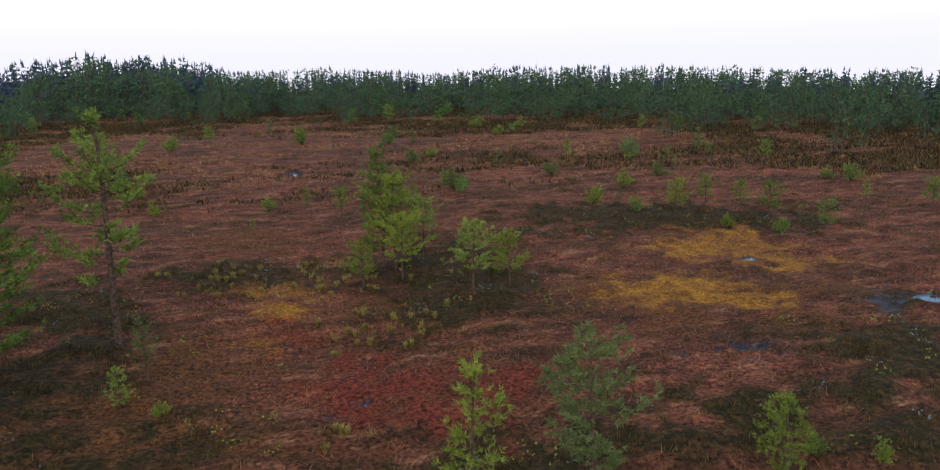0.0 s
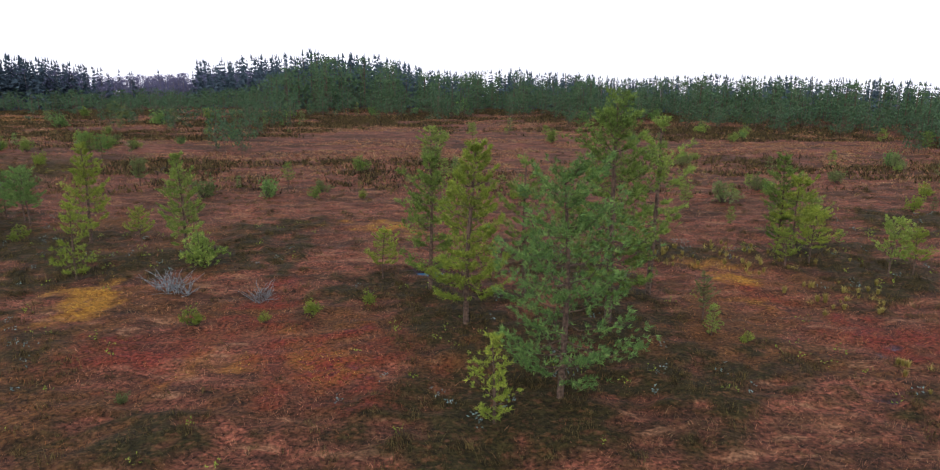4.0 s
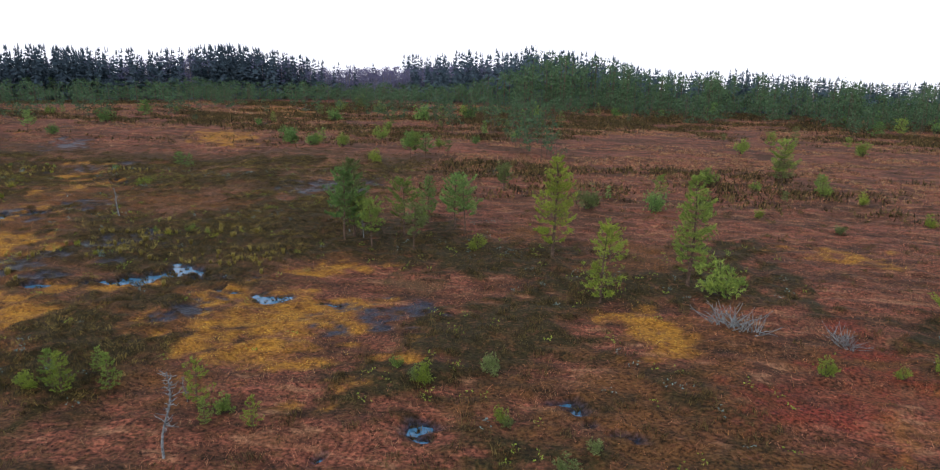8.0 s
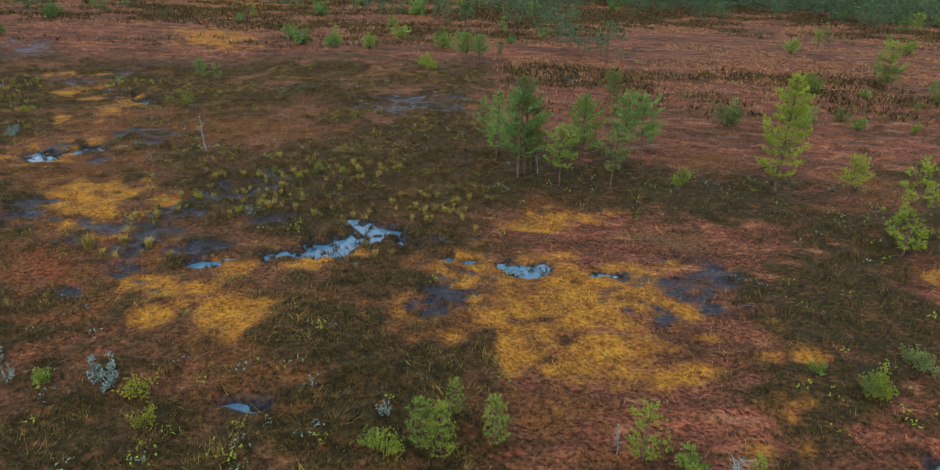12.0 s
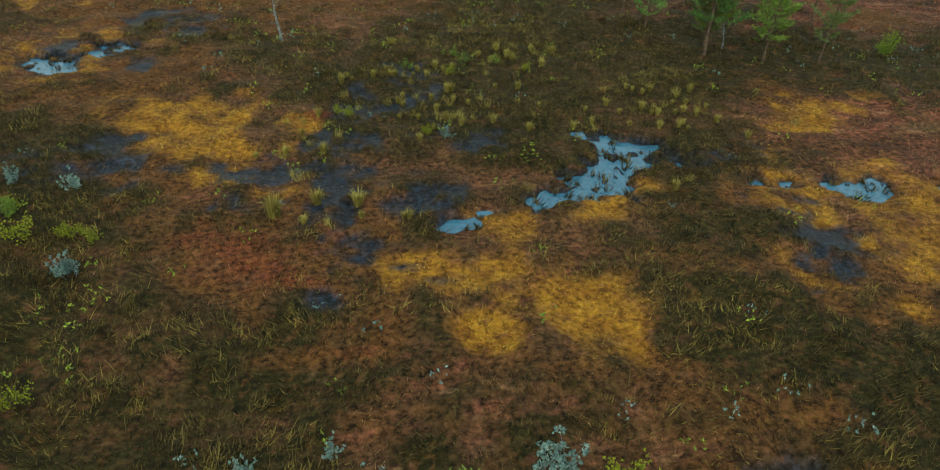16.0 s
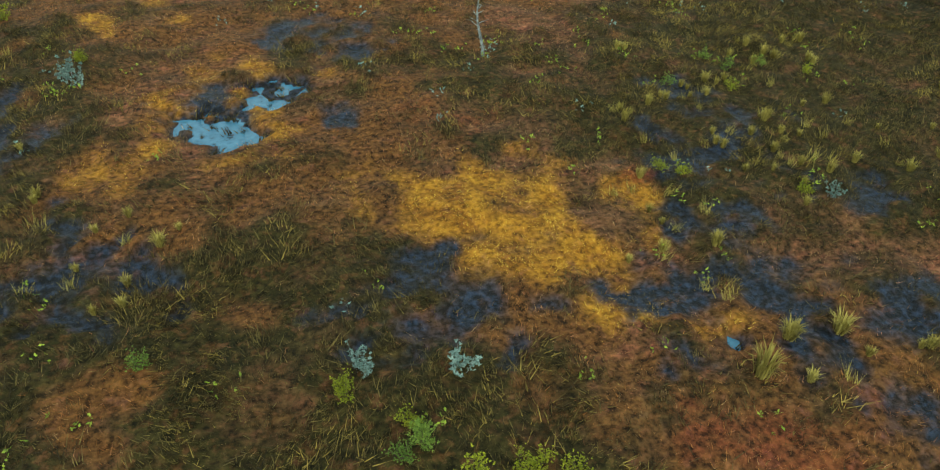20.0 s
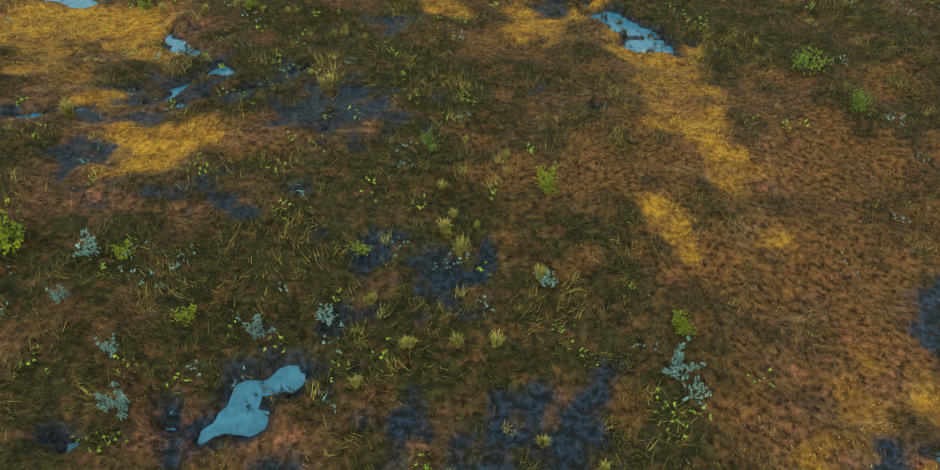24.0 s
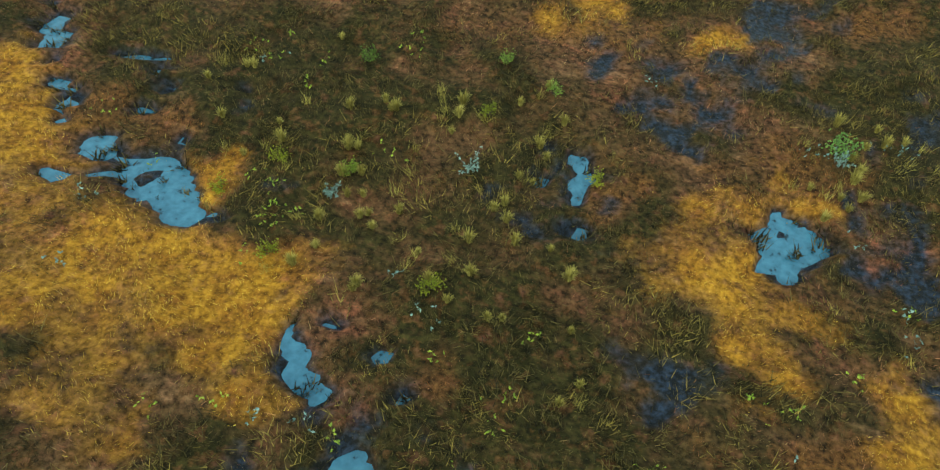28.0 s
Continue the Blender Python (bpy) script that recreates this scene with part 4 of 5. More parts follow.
# dark heath is the common cover on the western bog
WEST = np.clip((-17 - GX) / 5, 0, 1) * np.clip((56 - GY) / 6, 0, 1)
MAP["hum"] = np.maximum(MAP["hum"], WEST * np.clip(2.6 * (0.5 * field(GX, GY, 2.2, 41) + 0.5 * field(GX, GY, 0.6, 42)) - 0.58, 0, 0.95))
MAP["hum"] = (MAP["hum"] * (1 - 0.85 * np.clip(1.7 * MAP["gold"], 0, 1)) * (1 - 0.5 * np.clip(1.7 * MAP["rust"], 0, 1))).astype(np.float32)
MAP["straw"] = np.maximum(MAP["straw"], 0.62 * WEST * (0.4 + 0.6 * field(GX, GY, 1.1, 47))).astype(np.float32)


def cover(kind, x, y):
    """How much of one cover there is at places of the plan."""
    x, y = np.asarray(x, float), np.asarray(y, float)
    u = np.clip((x - AREA[0]) / AREA[4], 0, GX.shape[1] - 1.001)
    v = np.clip((y - AREA[2]) / AREA[4], 0, GX.shape[0] - 1.001)
    i, j = u.astype(int), v.astype(int)
    a, b, m = u - i, v - j, MAP[kind]
    inside = (x > AREA[0]) & (x < AREA[1]) & (y > AREA[2]) & (y < AREA[3])
    return ((m[j, i] * (1 - a) + m[j, i + 1] * a) * (1 - b) + (m[j + 1, i] * (1 - a) + m[j + 1, i + 1] * a) * b) * inside


def step(v):
    v = np.clip(v, 0, 1)
    return v * v * (3 - 2 * v)


def fall(x, y):
    """The broad, gentle fall of the bog towards its wet north-west."""
    return -0.75 * step((y - 34) / 9) * step((-31 - x) / 6) * step((66 - y) / 16)


def land(x, y):
    """The height of the ground."""
    x, y = np.asarray(x, float), np.asarray(y, float)
    far = np.hypot(x + 5, y)
    z = 0.09 * field(x, y, 0.42, 17) + 0.10 * field(x, y, 0.8) + 0.08 * field(x, y, 2.6, 2) + 0.16 * (field(x, y, 9, 5) - 0.5)
    z = z + 0.14 * cover("hum", x, y) * field(x, y, 1.1, 6) - 0.06
    low = np.maximum(cover("pool", x, y), 0.35 * cover("wet", x, y))
    z = z * (1 - 0.9 * low) - 0.165 * low + 0.11 * low * field(x, y, 0.26, 4) + fall(x, y)
    return z * np.clip((400 - far) / 300, 0, 1) - 0.052 * np.maximum(far - 105, 0)


def ground():
    """One sheet from under the camera to the horizon, fine where the camera passes."""
    out = np.cumsum(0.35 * 1.14 ** np.arange(1, 60))
    out = out[out < 3000]
    xs = np.r_[AREA[0] - out[::-1], np.arange(AREA[0], -51, 0.25), np.arange(-51, -18, 0.12), np.arange(-18, AREA[1], 0.24), AREA[1] + out]
    ys = np.r_[AREA[2] - out[::-1], np.arange(AREA[2], 14, 0.3), np.arange(14, 45, 0.12), np.arange(45, 58, 0.3), np.arange(58, AREA[3], 0.5), AREA[3] + out]
    x, y = [a.ravel() for a in np.meshgrid(xs, ys)]
    n, k = len(xs), np.arange(len(xs) * (len(ys) - 1)).reshape(len(ys) - 1, -1)[:, :-1].ravel()
    me = sheet("ground", np.stack([x, y, land(x, y)], 1), np.stack([k, k + 1, k + n + 1, k + n], 1), GROUND)
    for name, kinds in (("cover", ("gold", "rust", "red")), ("wetness", ("wet", "straw", "hum"))):
        col = np.ones((len(x), 4), np.float32)
        for c, kind in enumerate(kinds):
            col[:, c] = cover(kind, x, y)
        if name == "wetness":
            col[:, 0] = np.maximum(col[:, 0], cover("pool", x, y))
        me.color_attributes.new(name, "FLOAT_COLOR", "POINT").data.foreach_set("color", col.ravel())
    me.polygons.foreach_set("use_smooth", np.ones(len(me.polygons), bool))
    tagged(new("ground", me), "russet raised bog of moss, sedge and heath", "ground", kind="structure")


ground()


def pools():
    """Still pools: each a flat sheet in its hollow that the ground's own shore cuts to shape."""
    full = MAP["pool"] > 0.01
    full[[0, -1]] = full[:, [0, -1]] = False
    mark = np.where(full, np.arange(full.size).reshape(full.shape) + 1, 0)
    for _ in range(160):
        grown = mark.copy()
        for axis in (0, 1):
            for step in (1, -1):
                grown = np.maximum(grown, np.roll(mark, step, axis))
        mark = np.where(full, grown, 0)
    for value in np.unique(mark[mark > 0]):
        j, i = np.where(mark == value)
        if len(j) < 4:
            continue
        x, y = AREA[0] + i * AREA[4] - AREA[4] / 2, AREA[2] + j * AREA[4] - AREA[4] / 2
        corner = np.stack([np.stack([x, y], 1), np.stack([x + 0.1, y], 1), np.stack([x + 0.1, y + 0.1], 1), np.stack([x, y + 0.1], 1)], 1).reshape(-1, 2)
        spots, back = np.unique(np.round(corner * 100).astype(int), axis=0, return_inverse=True)
        verts = np.c_[spots / 100.0, -0.068 + fall(spots[:, 0] / 100.0, spots[:, 1] / 100.0)]
        tagged(new("water", sheet("water", verts, back.reshape(-1, 4), WATER)), "still bog pool with the sky's blue in its colour", "pool", kind="structure")


pools()

# ---- trees and shrubs ----
SHAPES = {  # nominal height, crown base, spread, whorls, limbs a whorl, tufts a limb, tuft length, irregularity
    "tall": (6.0, 0.16, 0.245, 17, 5, 42, 0.15, 0.45),
    "broad": (5.0, 0.13, 0.34, 14, 5, 42, 0.15, 0.42),
    "slender": (4.2, 0.14, 0.20, 14, 5, 30, 0.13, 0.35),
    "thin": (4.2, 0.28, 0.19, 12, 4, 26, 0.13, 0.55),
    "round": (2.4, 0.32, 0.31, 8, 5, 24, 0.12, 0.42),
    "sapling": (1.4, 0.06, 0.30, 8, 5, 9, 0.10, 0.35),
}
WORDS = {"mid": "green", "deep": "dark green", "lime": "yellow-green", "grey": "grey-green, lichen-hung", "gold": "yellow", "dead": "dead grey"}


def pine(kind, tone, seed):
    """A bog pine: a tapered trunk, limbs in uneven whorls and a crown of needle tufts."""
    tall, low, spread, whorls, limbs, tufts, long, odd = SHAPES[kind]
    r = np.random.default_rng(seed)
    tree = new("pine_sapling" if kind == "sapling" else "pine_tree")
    rise = np.linspace(0, 1, 9)
    bend = 0.03 * tall * np.stack([np.sin(rise * 3 + r.uniform(0, 6)) - np.sin(r.uniform(0, 1)), np.sin(rise * 2.5 + r.uniform(0, 6)), 0 * rise], 1) * rise[:, None]
    line = bend + np.stack([0 * rise, 0 * rise, rise * tall - 0.12 * (rise == 0)], 1)
    part("trunk", tube(line, 0.004 * tall + 0.013 * tall * (1 - rise) ** 0.8, 7), BARK, tree)
    wood, at, way = [], [], []
    for w in range(whorls):
        q = low + (1 - low) * ((w + r.uniform(0.3, 0.7)) / whorls)
        root = np.array([np.interp(q, rise, line[:, c]) for c in range(3)])
        body = (q - low) / (1 - low)
        size = tall * spread * np.interp(body, [0, 0.12, 0.35, 0.7, 1.0], [0.62, 0.95, 1.05, 0.70, 0.24]) * r.uniform(0.8, 1.2)
        if kind in ("broad", "round"):
            size = tall * spread * np.interp(body, [0, 0.2, 0.5, 0.8, 1.0], [0.70, 1.0, 1.02, 0.74, 0.25]) * r.uniform(0.8, 1.2)
        turn = r.uniform(0, 6.28)
        for b in range(limbs):
            if r.random() < odd * 0.5:
                continue
            a = turn + b * 6.283 / limbs + r.normal() * 0.35
            reach = size * r.uniform(1 - odd, 1 + odd * 0.5)
            lift = r.uniform(-0.12, 0.28) + 0.75 * body ** 1.5
            s = np.linspace(0, 1, 5)
            limb = root + np.stack([np.cos(a) * s * reach, np.sin(a) * s * reach, reach * (lift * s + 0.16 * s ** 3 - 0.10 * np.sin(s * 3.1))], 1)
            limb[1:] += r.normal(size=(4, 3)) * reach * 0.04
            wood.append(tube(limb, 0.003 * tall * (1.05 - s) * (0.5 + 0.5 * (1 - body)) + 0.003, 4))
            bare = 0.42 if body < 0.25 and kind != "sapling" else 0.22
            n_tuft = max(5, round(tufts * (0.45 + 0.75 * reach / (spread * tall))))
            p = r.uniform(bare, 1.0, n_tuft) ** 0.75
            aside = r.normal(size=n_tuft) * reach * 0.20 * (1.15 - 0.6 * np.abs(p - 0.6))
            spot = np.stack([np.interp(p, s, limb[:, k]) for k in range(3)], 1)
            spot += aside[:, None] * [-np.sin(a), np.cos(a), 0]
            spot[:, 2] += 0.15 * np.abs(aside) + r.normal(size=n_tuft) * 0.022 * reach + 0.02
            at += list(spot)
            way += list(unit(np.stack([np.cos(a) - np.sin(a) * np.sign(aside) * 0.5, np.sin(a) + np.cos(a) * np.sign(aside) * 0.5, np.full(n_tuft, 0.75)], 1)))
    for _ in range(9):
        at.append(line[-1] + r.normal(size=3) * 0.025 * tall * [0.35, 0.35, 1] - [0, 0, 0.01 * tall])
        way.append(np.array([0, 0, 1.0]))
    for w in wood:
        part("limb", w, BARK, tree)
    part("crown", spikes(np.array(at), np.array(way), long * 0.72, 11, long * 0.14, r, 0.6), NEEDLE[tone], tree, WORDS[tone] + " needle tufts")
    return tagged(tree, "small " + WORDS[tone] + " bog pine standing in moss", "tree", "pines on the bog")


def shrub(kind, tone, seed):
    """A low bush: thin forking twigs and many small leaves or shoots."""
    r = np.random.default_rng(seed)
    bush = new("pine_bush" if kind == "bushp" else "dwarf_birch")
    tall, wide, stems = (1.0, 0.50, 11) if kind == "bushp" else (1.0, 0.55, 12)
    wood, at, way = [], [], []
    for _ in range(stems):
        a, out = r.uniform(0, 6.28), wide * math.sqrt(r.uniform(0.02, 1))
        top = tall * r.uniform(0.5, 1.0) * (1 - 0.45 * (out / wide) ** 2)
        s = np.linspace(0, 1, 4)
        stem = np.stack([np.cos(a) * out * s ** 0.8, np.sin(a) * out * s ** 0.8, top * s - 0.05 * (s == 0)], 1) + r.normal(size=(4, 3)) * 0.03
        wood.append(tube(stem, 0.014 * (1.1 - s) + 0.004, 4))
        for _ in range(22 if kind == "bushp" else 18):
            p = r.uniform(0.35, 1.05)
            at.append(np.array([np.interp(p, s, stem[:, k]) for k in range(3)]) + r.normal(size=3) * 0.10)
            way.append(unit(np.array([np.cos(a) * 0.6, np.sin(a) * 0.6, 0.8]) + 0.4 * r.normal(size=3)))
    for w in wood:
        part("stem", w, TWIG, bush)
    long, fat = (0.15, 0.024) if kind == "bushp" else (0.075, 0.04)
    part("foliage", spikes(np.array(at), np.array(way), long * (0.6 if kind == "bushp" else 0.7), 12 if kind == "bushp" else 9, fat * 0.85, r, 0.9), NEEDLE[tone], bush, WORDS[tone] + " leaves")
    return tagged(bush, "low " + WORDS[tone] + " bush growing on a mossy hummock", "bush", "bushes on the bog")


def dead_tree(kind, seed):
    """Dead wood: a bare snag, a twiggy dead sapling, a lichen-grown stub or a heap of bleached twigs."""
    r = np.random.default_rng(seed)
    names = {"snag": "dead_snag", "dead": "dead_sapling", "lichen": "lichen_shrub", "scrub": "twig_heap"}
    tree = new(names[kind])
    rise = np.linspace(0, 1, 8)
    wood, at, way = [], [], []
    if kind in ("snag", "dead"):
        lean = r.normal(size=2) * 0.05
        line = np.stack([lean[0] * rise + 0.03 * np.sin(rise * 7), lean[1] * rise + 0.03 * np.sin(rise * 6 + 1), rise - 0.05 * (rise == 0)], 1)
        part("trunk", tube(line, (0.022 if kind == "snag" else 0.011) * (1.15 - rise) + 0.004, 6), DEADWOOD, tree)
        for _ in range(13 if kind == "snag" else 42):
            q, a = r.uniform(0.3, 0.98), r.uniform(0, 6.28)
            root = np.array([np.interp(q, rise, line[:, k]) for k in range(3)])
            reach = (r.uniform(0.08, 0.34) if kind == "snag" else r.uniform(0.06, 0.2)) * (1.25 - q * 0.8)
            s = np.linspace(0, 1, 4)
            limb = root + np.stack([np.cos(a) * s * reach, np.sin(a) * s * reach, s * reach * r.uniform(-0.1, 0.7)], 1) + r.normal(size=(4, 3)) * 0.012 * s[:, None]
            wood.append(tube(limb, (0.007 if kind == "snag" else 0.004) * (1.1 - s) + 0.002, 4))
        for w in wood:
            part("branch", w, DEADWOOD, tree)
        label = "bleached bare dead snag standing in moss" if kind == "snag" else "dead grey sapling with fine bare twigs"
    else:
        wide, tall, stems = (0.95, 0.42, 60) if kind == "scrub" else (0.55, 0.9, 11)
        for _ in range(stems):
            a, out = r.uniform(0, 6.28), math.sqrt(r.random())
            foot = np.array([np.cos(a) * out * wide * 0.6, np.sin(a) * out * wide * (0.25 if kind == "scrub" else 0.6), -0.03])
            s = np.linspace(0, 1, 4)
            to = np.array([r.normal() * 0.35 * wide, r.normal() * 0.25, tall * r.uniform(0.4, 1.1)])
            stem = foot + to * s[:, None] + r.normal(size=(4, 3)) * 0.03 * s[:, None]
            wood.append(tube(stem, 0.007 * (1.1 - s) + 0.003, 4))
            for p in (1, 2, 3):
                at += [stem[p] + r.normal(size=3) * 0.04 for _ in range(4)]
                way += [unit(r.normal(size=3) + [0, 0, 0.5])] * 4
        for w in wood:
            part("twig" if kind == "scrub" else "stem", w, DEADWOOD, tree)
        if kind == "lichen":
            tagged(part("lichen", needles(np.array(at), np.array(way), 0.075, 6, 0.05, r, 1.2), NEEDLE["dead"], tree, "pale green-white lichen"), kind="stuff")
        label = "heap of bleached grey twigs lying on moss" if kind == "scrub" else "dead shrub crusted with pale lichen"
    return tagged(tree, label, "dead tree" if kind in ("snag", "dead") else "dead shrub", "dead wood on the bog")


STOCK = {}
NOMINAL = {k: v[0] for k, v in SHAPES.items()} | {"bushp": 1.1, "bushy": 1.1, "snag": 1.0, "dead": 1.05, "lichen": 1.0, "scrub": 0.5}


def grow(kind, x, y, tall, tone):
    """Sets one tree or bush of that height on the ground, as a copy of one of its kind."""
    seed = int(abs(x * 131 + y * 57) * 10)
    key = (kind, tone, seed % (3 if kind in SHAPES else 4))
    size = tall / NOMINAL[kind]
    if kind in ("bushp", "bushy", "lichen"):
        size = max(size, 0.28)
    m = pose(x, y, float(land(x, y)), 0, 0, seed % 360) @ Matrix.Scale(size, 4)
    if key in STOCK:
        first, used = STOCK[key]
        return copy_thing(first, m @ Matrix.Scale(1 / used, 4))
    made = pine(kind, tone, seed) if kind in SHAPES else shrub(kind, tone, seed) if kind in ("bushp", "bushy") else dead_tree(kind, seed)
    made.matrix_basis = m
    STOCK[key] = (made, size)
    return made


grow("thin", 9.86, 21.72, 5.33, "mid")
grow("tall", 8.06, 19.27, 6.03, "mid")
grow("thin", 6.01, 22.08, 4.22, "mid")
grow("broad", 6.05, 14.85, 4.86, "deep")
grow("slender", 4.11, 19.27, 4.94, "lime")
grow("slender", 3.05, 22.20, 4.18, "mid")
grow("sapling", 4.54, 13.74, 1.78, "lime")
grow("sapling", 16.81, 14.22, 1.98, "lime")
grow("round", 18.42, 13.28, 2.50, "grey")
grow("sapling", 21.63, 13.44, 1.34, "lime")
grow("slender", 16.51, 27.36, 3.70, "mid")
grow("round", 16.88, 26.76, 2.87, "lime")
grow("round", 17.89, 27.57, 2.03, "mid")
grow("round", 16.96, 25.68, 2.00, "lime")
grow("round", 15.75, 25.04, 1.39, "lime")
grow("round", 18.79, 23.78, 2.02, "mid")
grow("round", 19.98, 24.26, 1.65, "lime")
grow("round", 15.35, 35.10, 1.20, "mid")
grow("sapling", 13.83, 38.21, 0.79, "mid")
grow("sapling", 16.28, 31.54, 0.80, "mid")
grow("sapling", 11.79, 33.87, 0.45, "lime")
grow("round", 28.67, 31.00, 1.47, "lime")
grow("round", 30.69, 32.23, 1.36, "mid")
grow("round", 31.75, 31.28, 1.33, "mid")
grow("round", 31.59, 29.03, 1.54, "mid")
grow("round", 32.41, 26.80, 1.37, "mid")
grow("bushp", 29.90, 29.00, 0.64, "lime")
grow("bushp", 31.16, 27.63, 0.73, "mid")
grow("thin", 37.51, 30.93, 1.20, "mid")
grow("sapling", 10.69, 18.43, 0.85, "mid")
grow("thin", 10.90, 19.73, 1.38, "grey")
grow("bushp", 11.51, 18.04, 0.35, "lime")
grow("sapling", 22.10, 14.51, 0.82, "lime")
grow("bushp", 22.47, 13.84, 0.44, "mid")
grow("bushp", 23.39, 13.46, 0.42, "lime")
grow("round", 21.36, 79.05, 2.07, "mid")
grow("round", 41.06, 61.39, 1.51, "mid")
grow("round", 42.33, 57.44, 1.70, "mid")
grow("round", 53.23, 51.73, 1.20, "mid")
grow("round", 38.85, 46.57, 0.85, "mid")
grow("round", 40.25, 42.50, 1.42, "mid")
grow("round", 39.74, 29.73, 1.28, "mid")
grow("round", 5.81, 64.82, 1.57, "mid")
grow("bushp", 3.10, 63.08, 1.38, "mid")
grow("bushp", 12.98, 64.60, 1.46, "mid")
grow("bushp", 29.09, 72.25, 1.42, "mid")
grow("bushp", 32.81, 70.62, 1.13, "mid")
grow("bushp", 41.13, 36.29, 1.08, "mid")
grow("bushp", 40.61, 37.44, 0.79, "mid")
grow("bushp", 29.54, 38.23, 0.92, "lime")
grow("bushp", 26.50, 34.45, 0.96, "lime")
grow("bushp", 27.50, 32.19, 0.77, "mid")
grow("bushp", 12.20, 37.45, 0.69, "mid")
grow("round", -19.23, 29.13, 2.80, "deep")
grow("round", -18.74, 29.85, 1.64, "lime")
grow("round", -16.95, 30.16, 2.36, "mid")
grow("round", -15.10, 32.09, 2.32, "deep")
grow("slender", -10.61, 28.65, 3.83, "lime")
grow("sapling", -8.81, 23.88, 2.47, "lime")
grow("round", -8.39, 28.15, 1.47, "lime")
grow("slender", -5.85, 25.82, 3.67, "mid")
grow("bushp", -4.88, 24.89, 1.58, "mid")
grow("round", 1.43, 23.64, 1.64, "lime")
grow("bushp", -3.37, 19.15, 0.60, "lime")
grow("bushp", -1.46, 19.42, 0.36, "lime")
grow("bushp", -0.24, 20.06, 0.56, "lime")
grow("bushp", 1.22, 21.13, 0.51, "lime")
grow("round", -21.75, 52.08, 1.78, "mid")
grow("bushp", -23.89, 49.21, 0.94, "lime")
grow("round", -36.50, 45.88, 1.30, "deep")
grow("bushp", -33.96, 58.54, 1.56, "deep")
grow("bushp", -31.40, 57.55, 1.24, "mid")
grow("bushp", 4.12, 44.83, 1.04, "mid")
grow("bushp", -0.89, 38.01, 0.55, "lime")
grow("thin", 2.85, 49.67, 1.84, "grey")
grow("bushp", -3.34, 39.92, 0.91, "grey")
grow("bushp", -9.58, 13.62, 0.49, "grey")
grow("bushp", -8.57, 13.17, 0.34, "lime")
grow("bushp", -9.05, 14.50, 0.38, "grey")
grow("bushp", -11.67, 18.25, 0.44, "grey")
grow("bushp", -13.22, 16.78, 0.45, "grey")
grow("bushp", -10.87, 15.28, 0.26, "grey")
grow("bushp", -3.33, 14.82, 0.33, "grey")
grow("bushp", -16.97, 14.66, 0.53, "mid")
grow("slender", -19.95, 31.67, 2.34, "deep")
grow("thin", -20.46, 32.37, 1.95, "deep")
grow("slender", -18.98, 29.68, 3.18, "grey")
grow("round", -17.85, 28.44, 1.86, "mid")
grow("slender", -16.57, 33.19, 2.14, "deep")
grow("round", -16.13, 28.50, 1.81, "grey")
grow("round", -14.56, 31.50, 2.36, "deep")
grow("thin", -16.38, 31.07, 1.43, "mid")
grow("round", -13.99, 41.67, 1.38, "grey")
grow("round", -22.05, 51.97, 1.82, "deep")
grow("round", -20.93, 52.08, 1.78, "deep")
grow("bushp", -24.27, 50.37, 0.90, "lime")
grow("thin", -35.18, 44.85, 1.28, "deep")
grow("round", -53.55, 68.24, 2.05, "deep")
grow("bushp", -56.70, 66.76, 1.69, "deep")
grow("round", -58.52, 58.31, 1.90, "deep")
grow("bushp", -56.16, 58.37, 1.15, "deep")
grow("bushp", -35.31, 60.78, 1.49, "deep")
grow("bushp", -31.42, 56.81, 1.11, "deep")
grow("bushp", -28.67, 56.43, 1.28, "mid")
grow("bushp", -28.91, 70.15, 1.01, "mid")
grow("round", 2.26, 47.46, 1.50, "grey")
grow("round", 2.79, 47.43, 1.53, "grey")
grow("round", 4.12, 45.41, 1.09, "deep")
grow("round", 2.52, 47.61, 2.74, "mid")
grow("round", 3.39, 42.77, 1.41, "mid")
grow("bushp", 5.44, 42.53, 0.83, "lime")
grow("round", -14.04, 41.74, 1.46, "grey")
grow("bushp", 0.64, 45.89, 0.73, "mid")
grow("bushp", 7.10, 38.38, 0.74, "lime")
grow("sapling", -21.22, 14.76, 0.95, "mid")
grow("sapling", -20.75, 15.71, 0.61, "mid")
grow("bushp", -21.70, 12.61, 0.53, "lime")
grow("bushp", -22.06, 14.83, 0.37, "mid")
grow("bushp", -11.57, 17.84, 0.55, "grey")
grow("bushp", -13.89, 17.44, 0.37, "mid")
grow("bushp", -13.00, 16.70, 0.46, "lime")
grow("bushp", -11.00, 15.40, 0.42, "lime")
grow("bushp", -23.15, 13.07, 0.38, "lime")
grow("sapling", -17.13, 14.08, 0.56, "mid")
grow("sapling", -16.13, 14.22, 0.66, "lime")
grow("bushy", -26.29, 15.99, 0.60, "gold")
grow("bushy", -25.78, 15.04, 0.46, "gold")
grow("sapling", -20.90, 14.64, 0.94, "lime")
grow("sapling", -20.04, 15.10, 0.86, "mid")
grow("sapling", -17.70, 14.80, 1.03, "lime")
grow("bushp", -13.14, 16.81, 0.54, "lime")
grow("bushp", -21.74, 14.63, 0.48, "lime")
grow("bushp", -13.62, 29.07, 0.74, "lime")
grow("bushp", -28.06, 16.15, 0.39, "mid")
grow("bushp", -34.37, 22.09, 0.35, "mid")
grow("bushy", -32.92, 17.94, 0.38, "gold")
grow("bushy", -33.27, 21.57, 0.17, "gold")
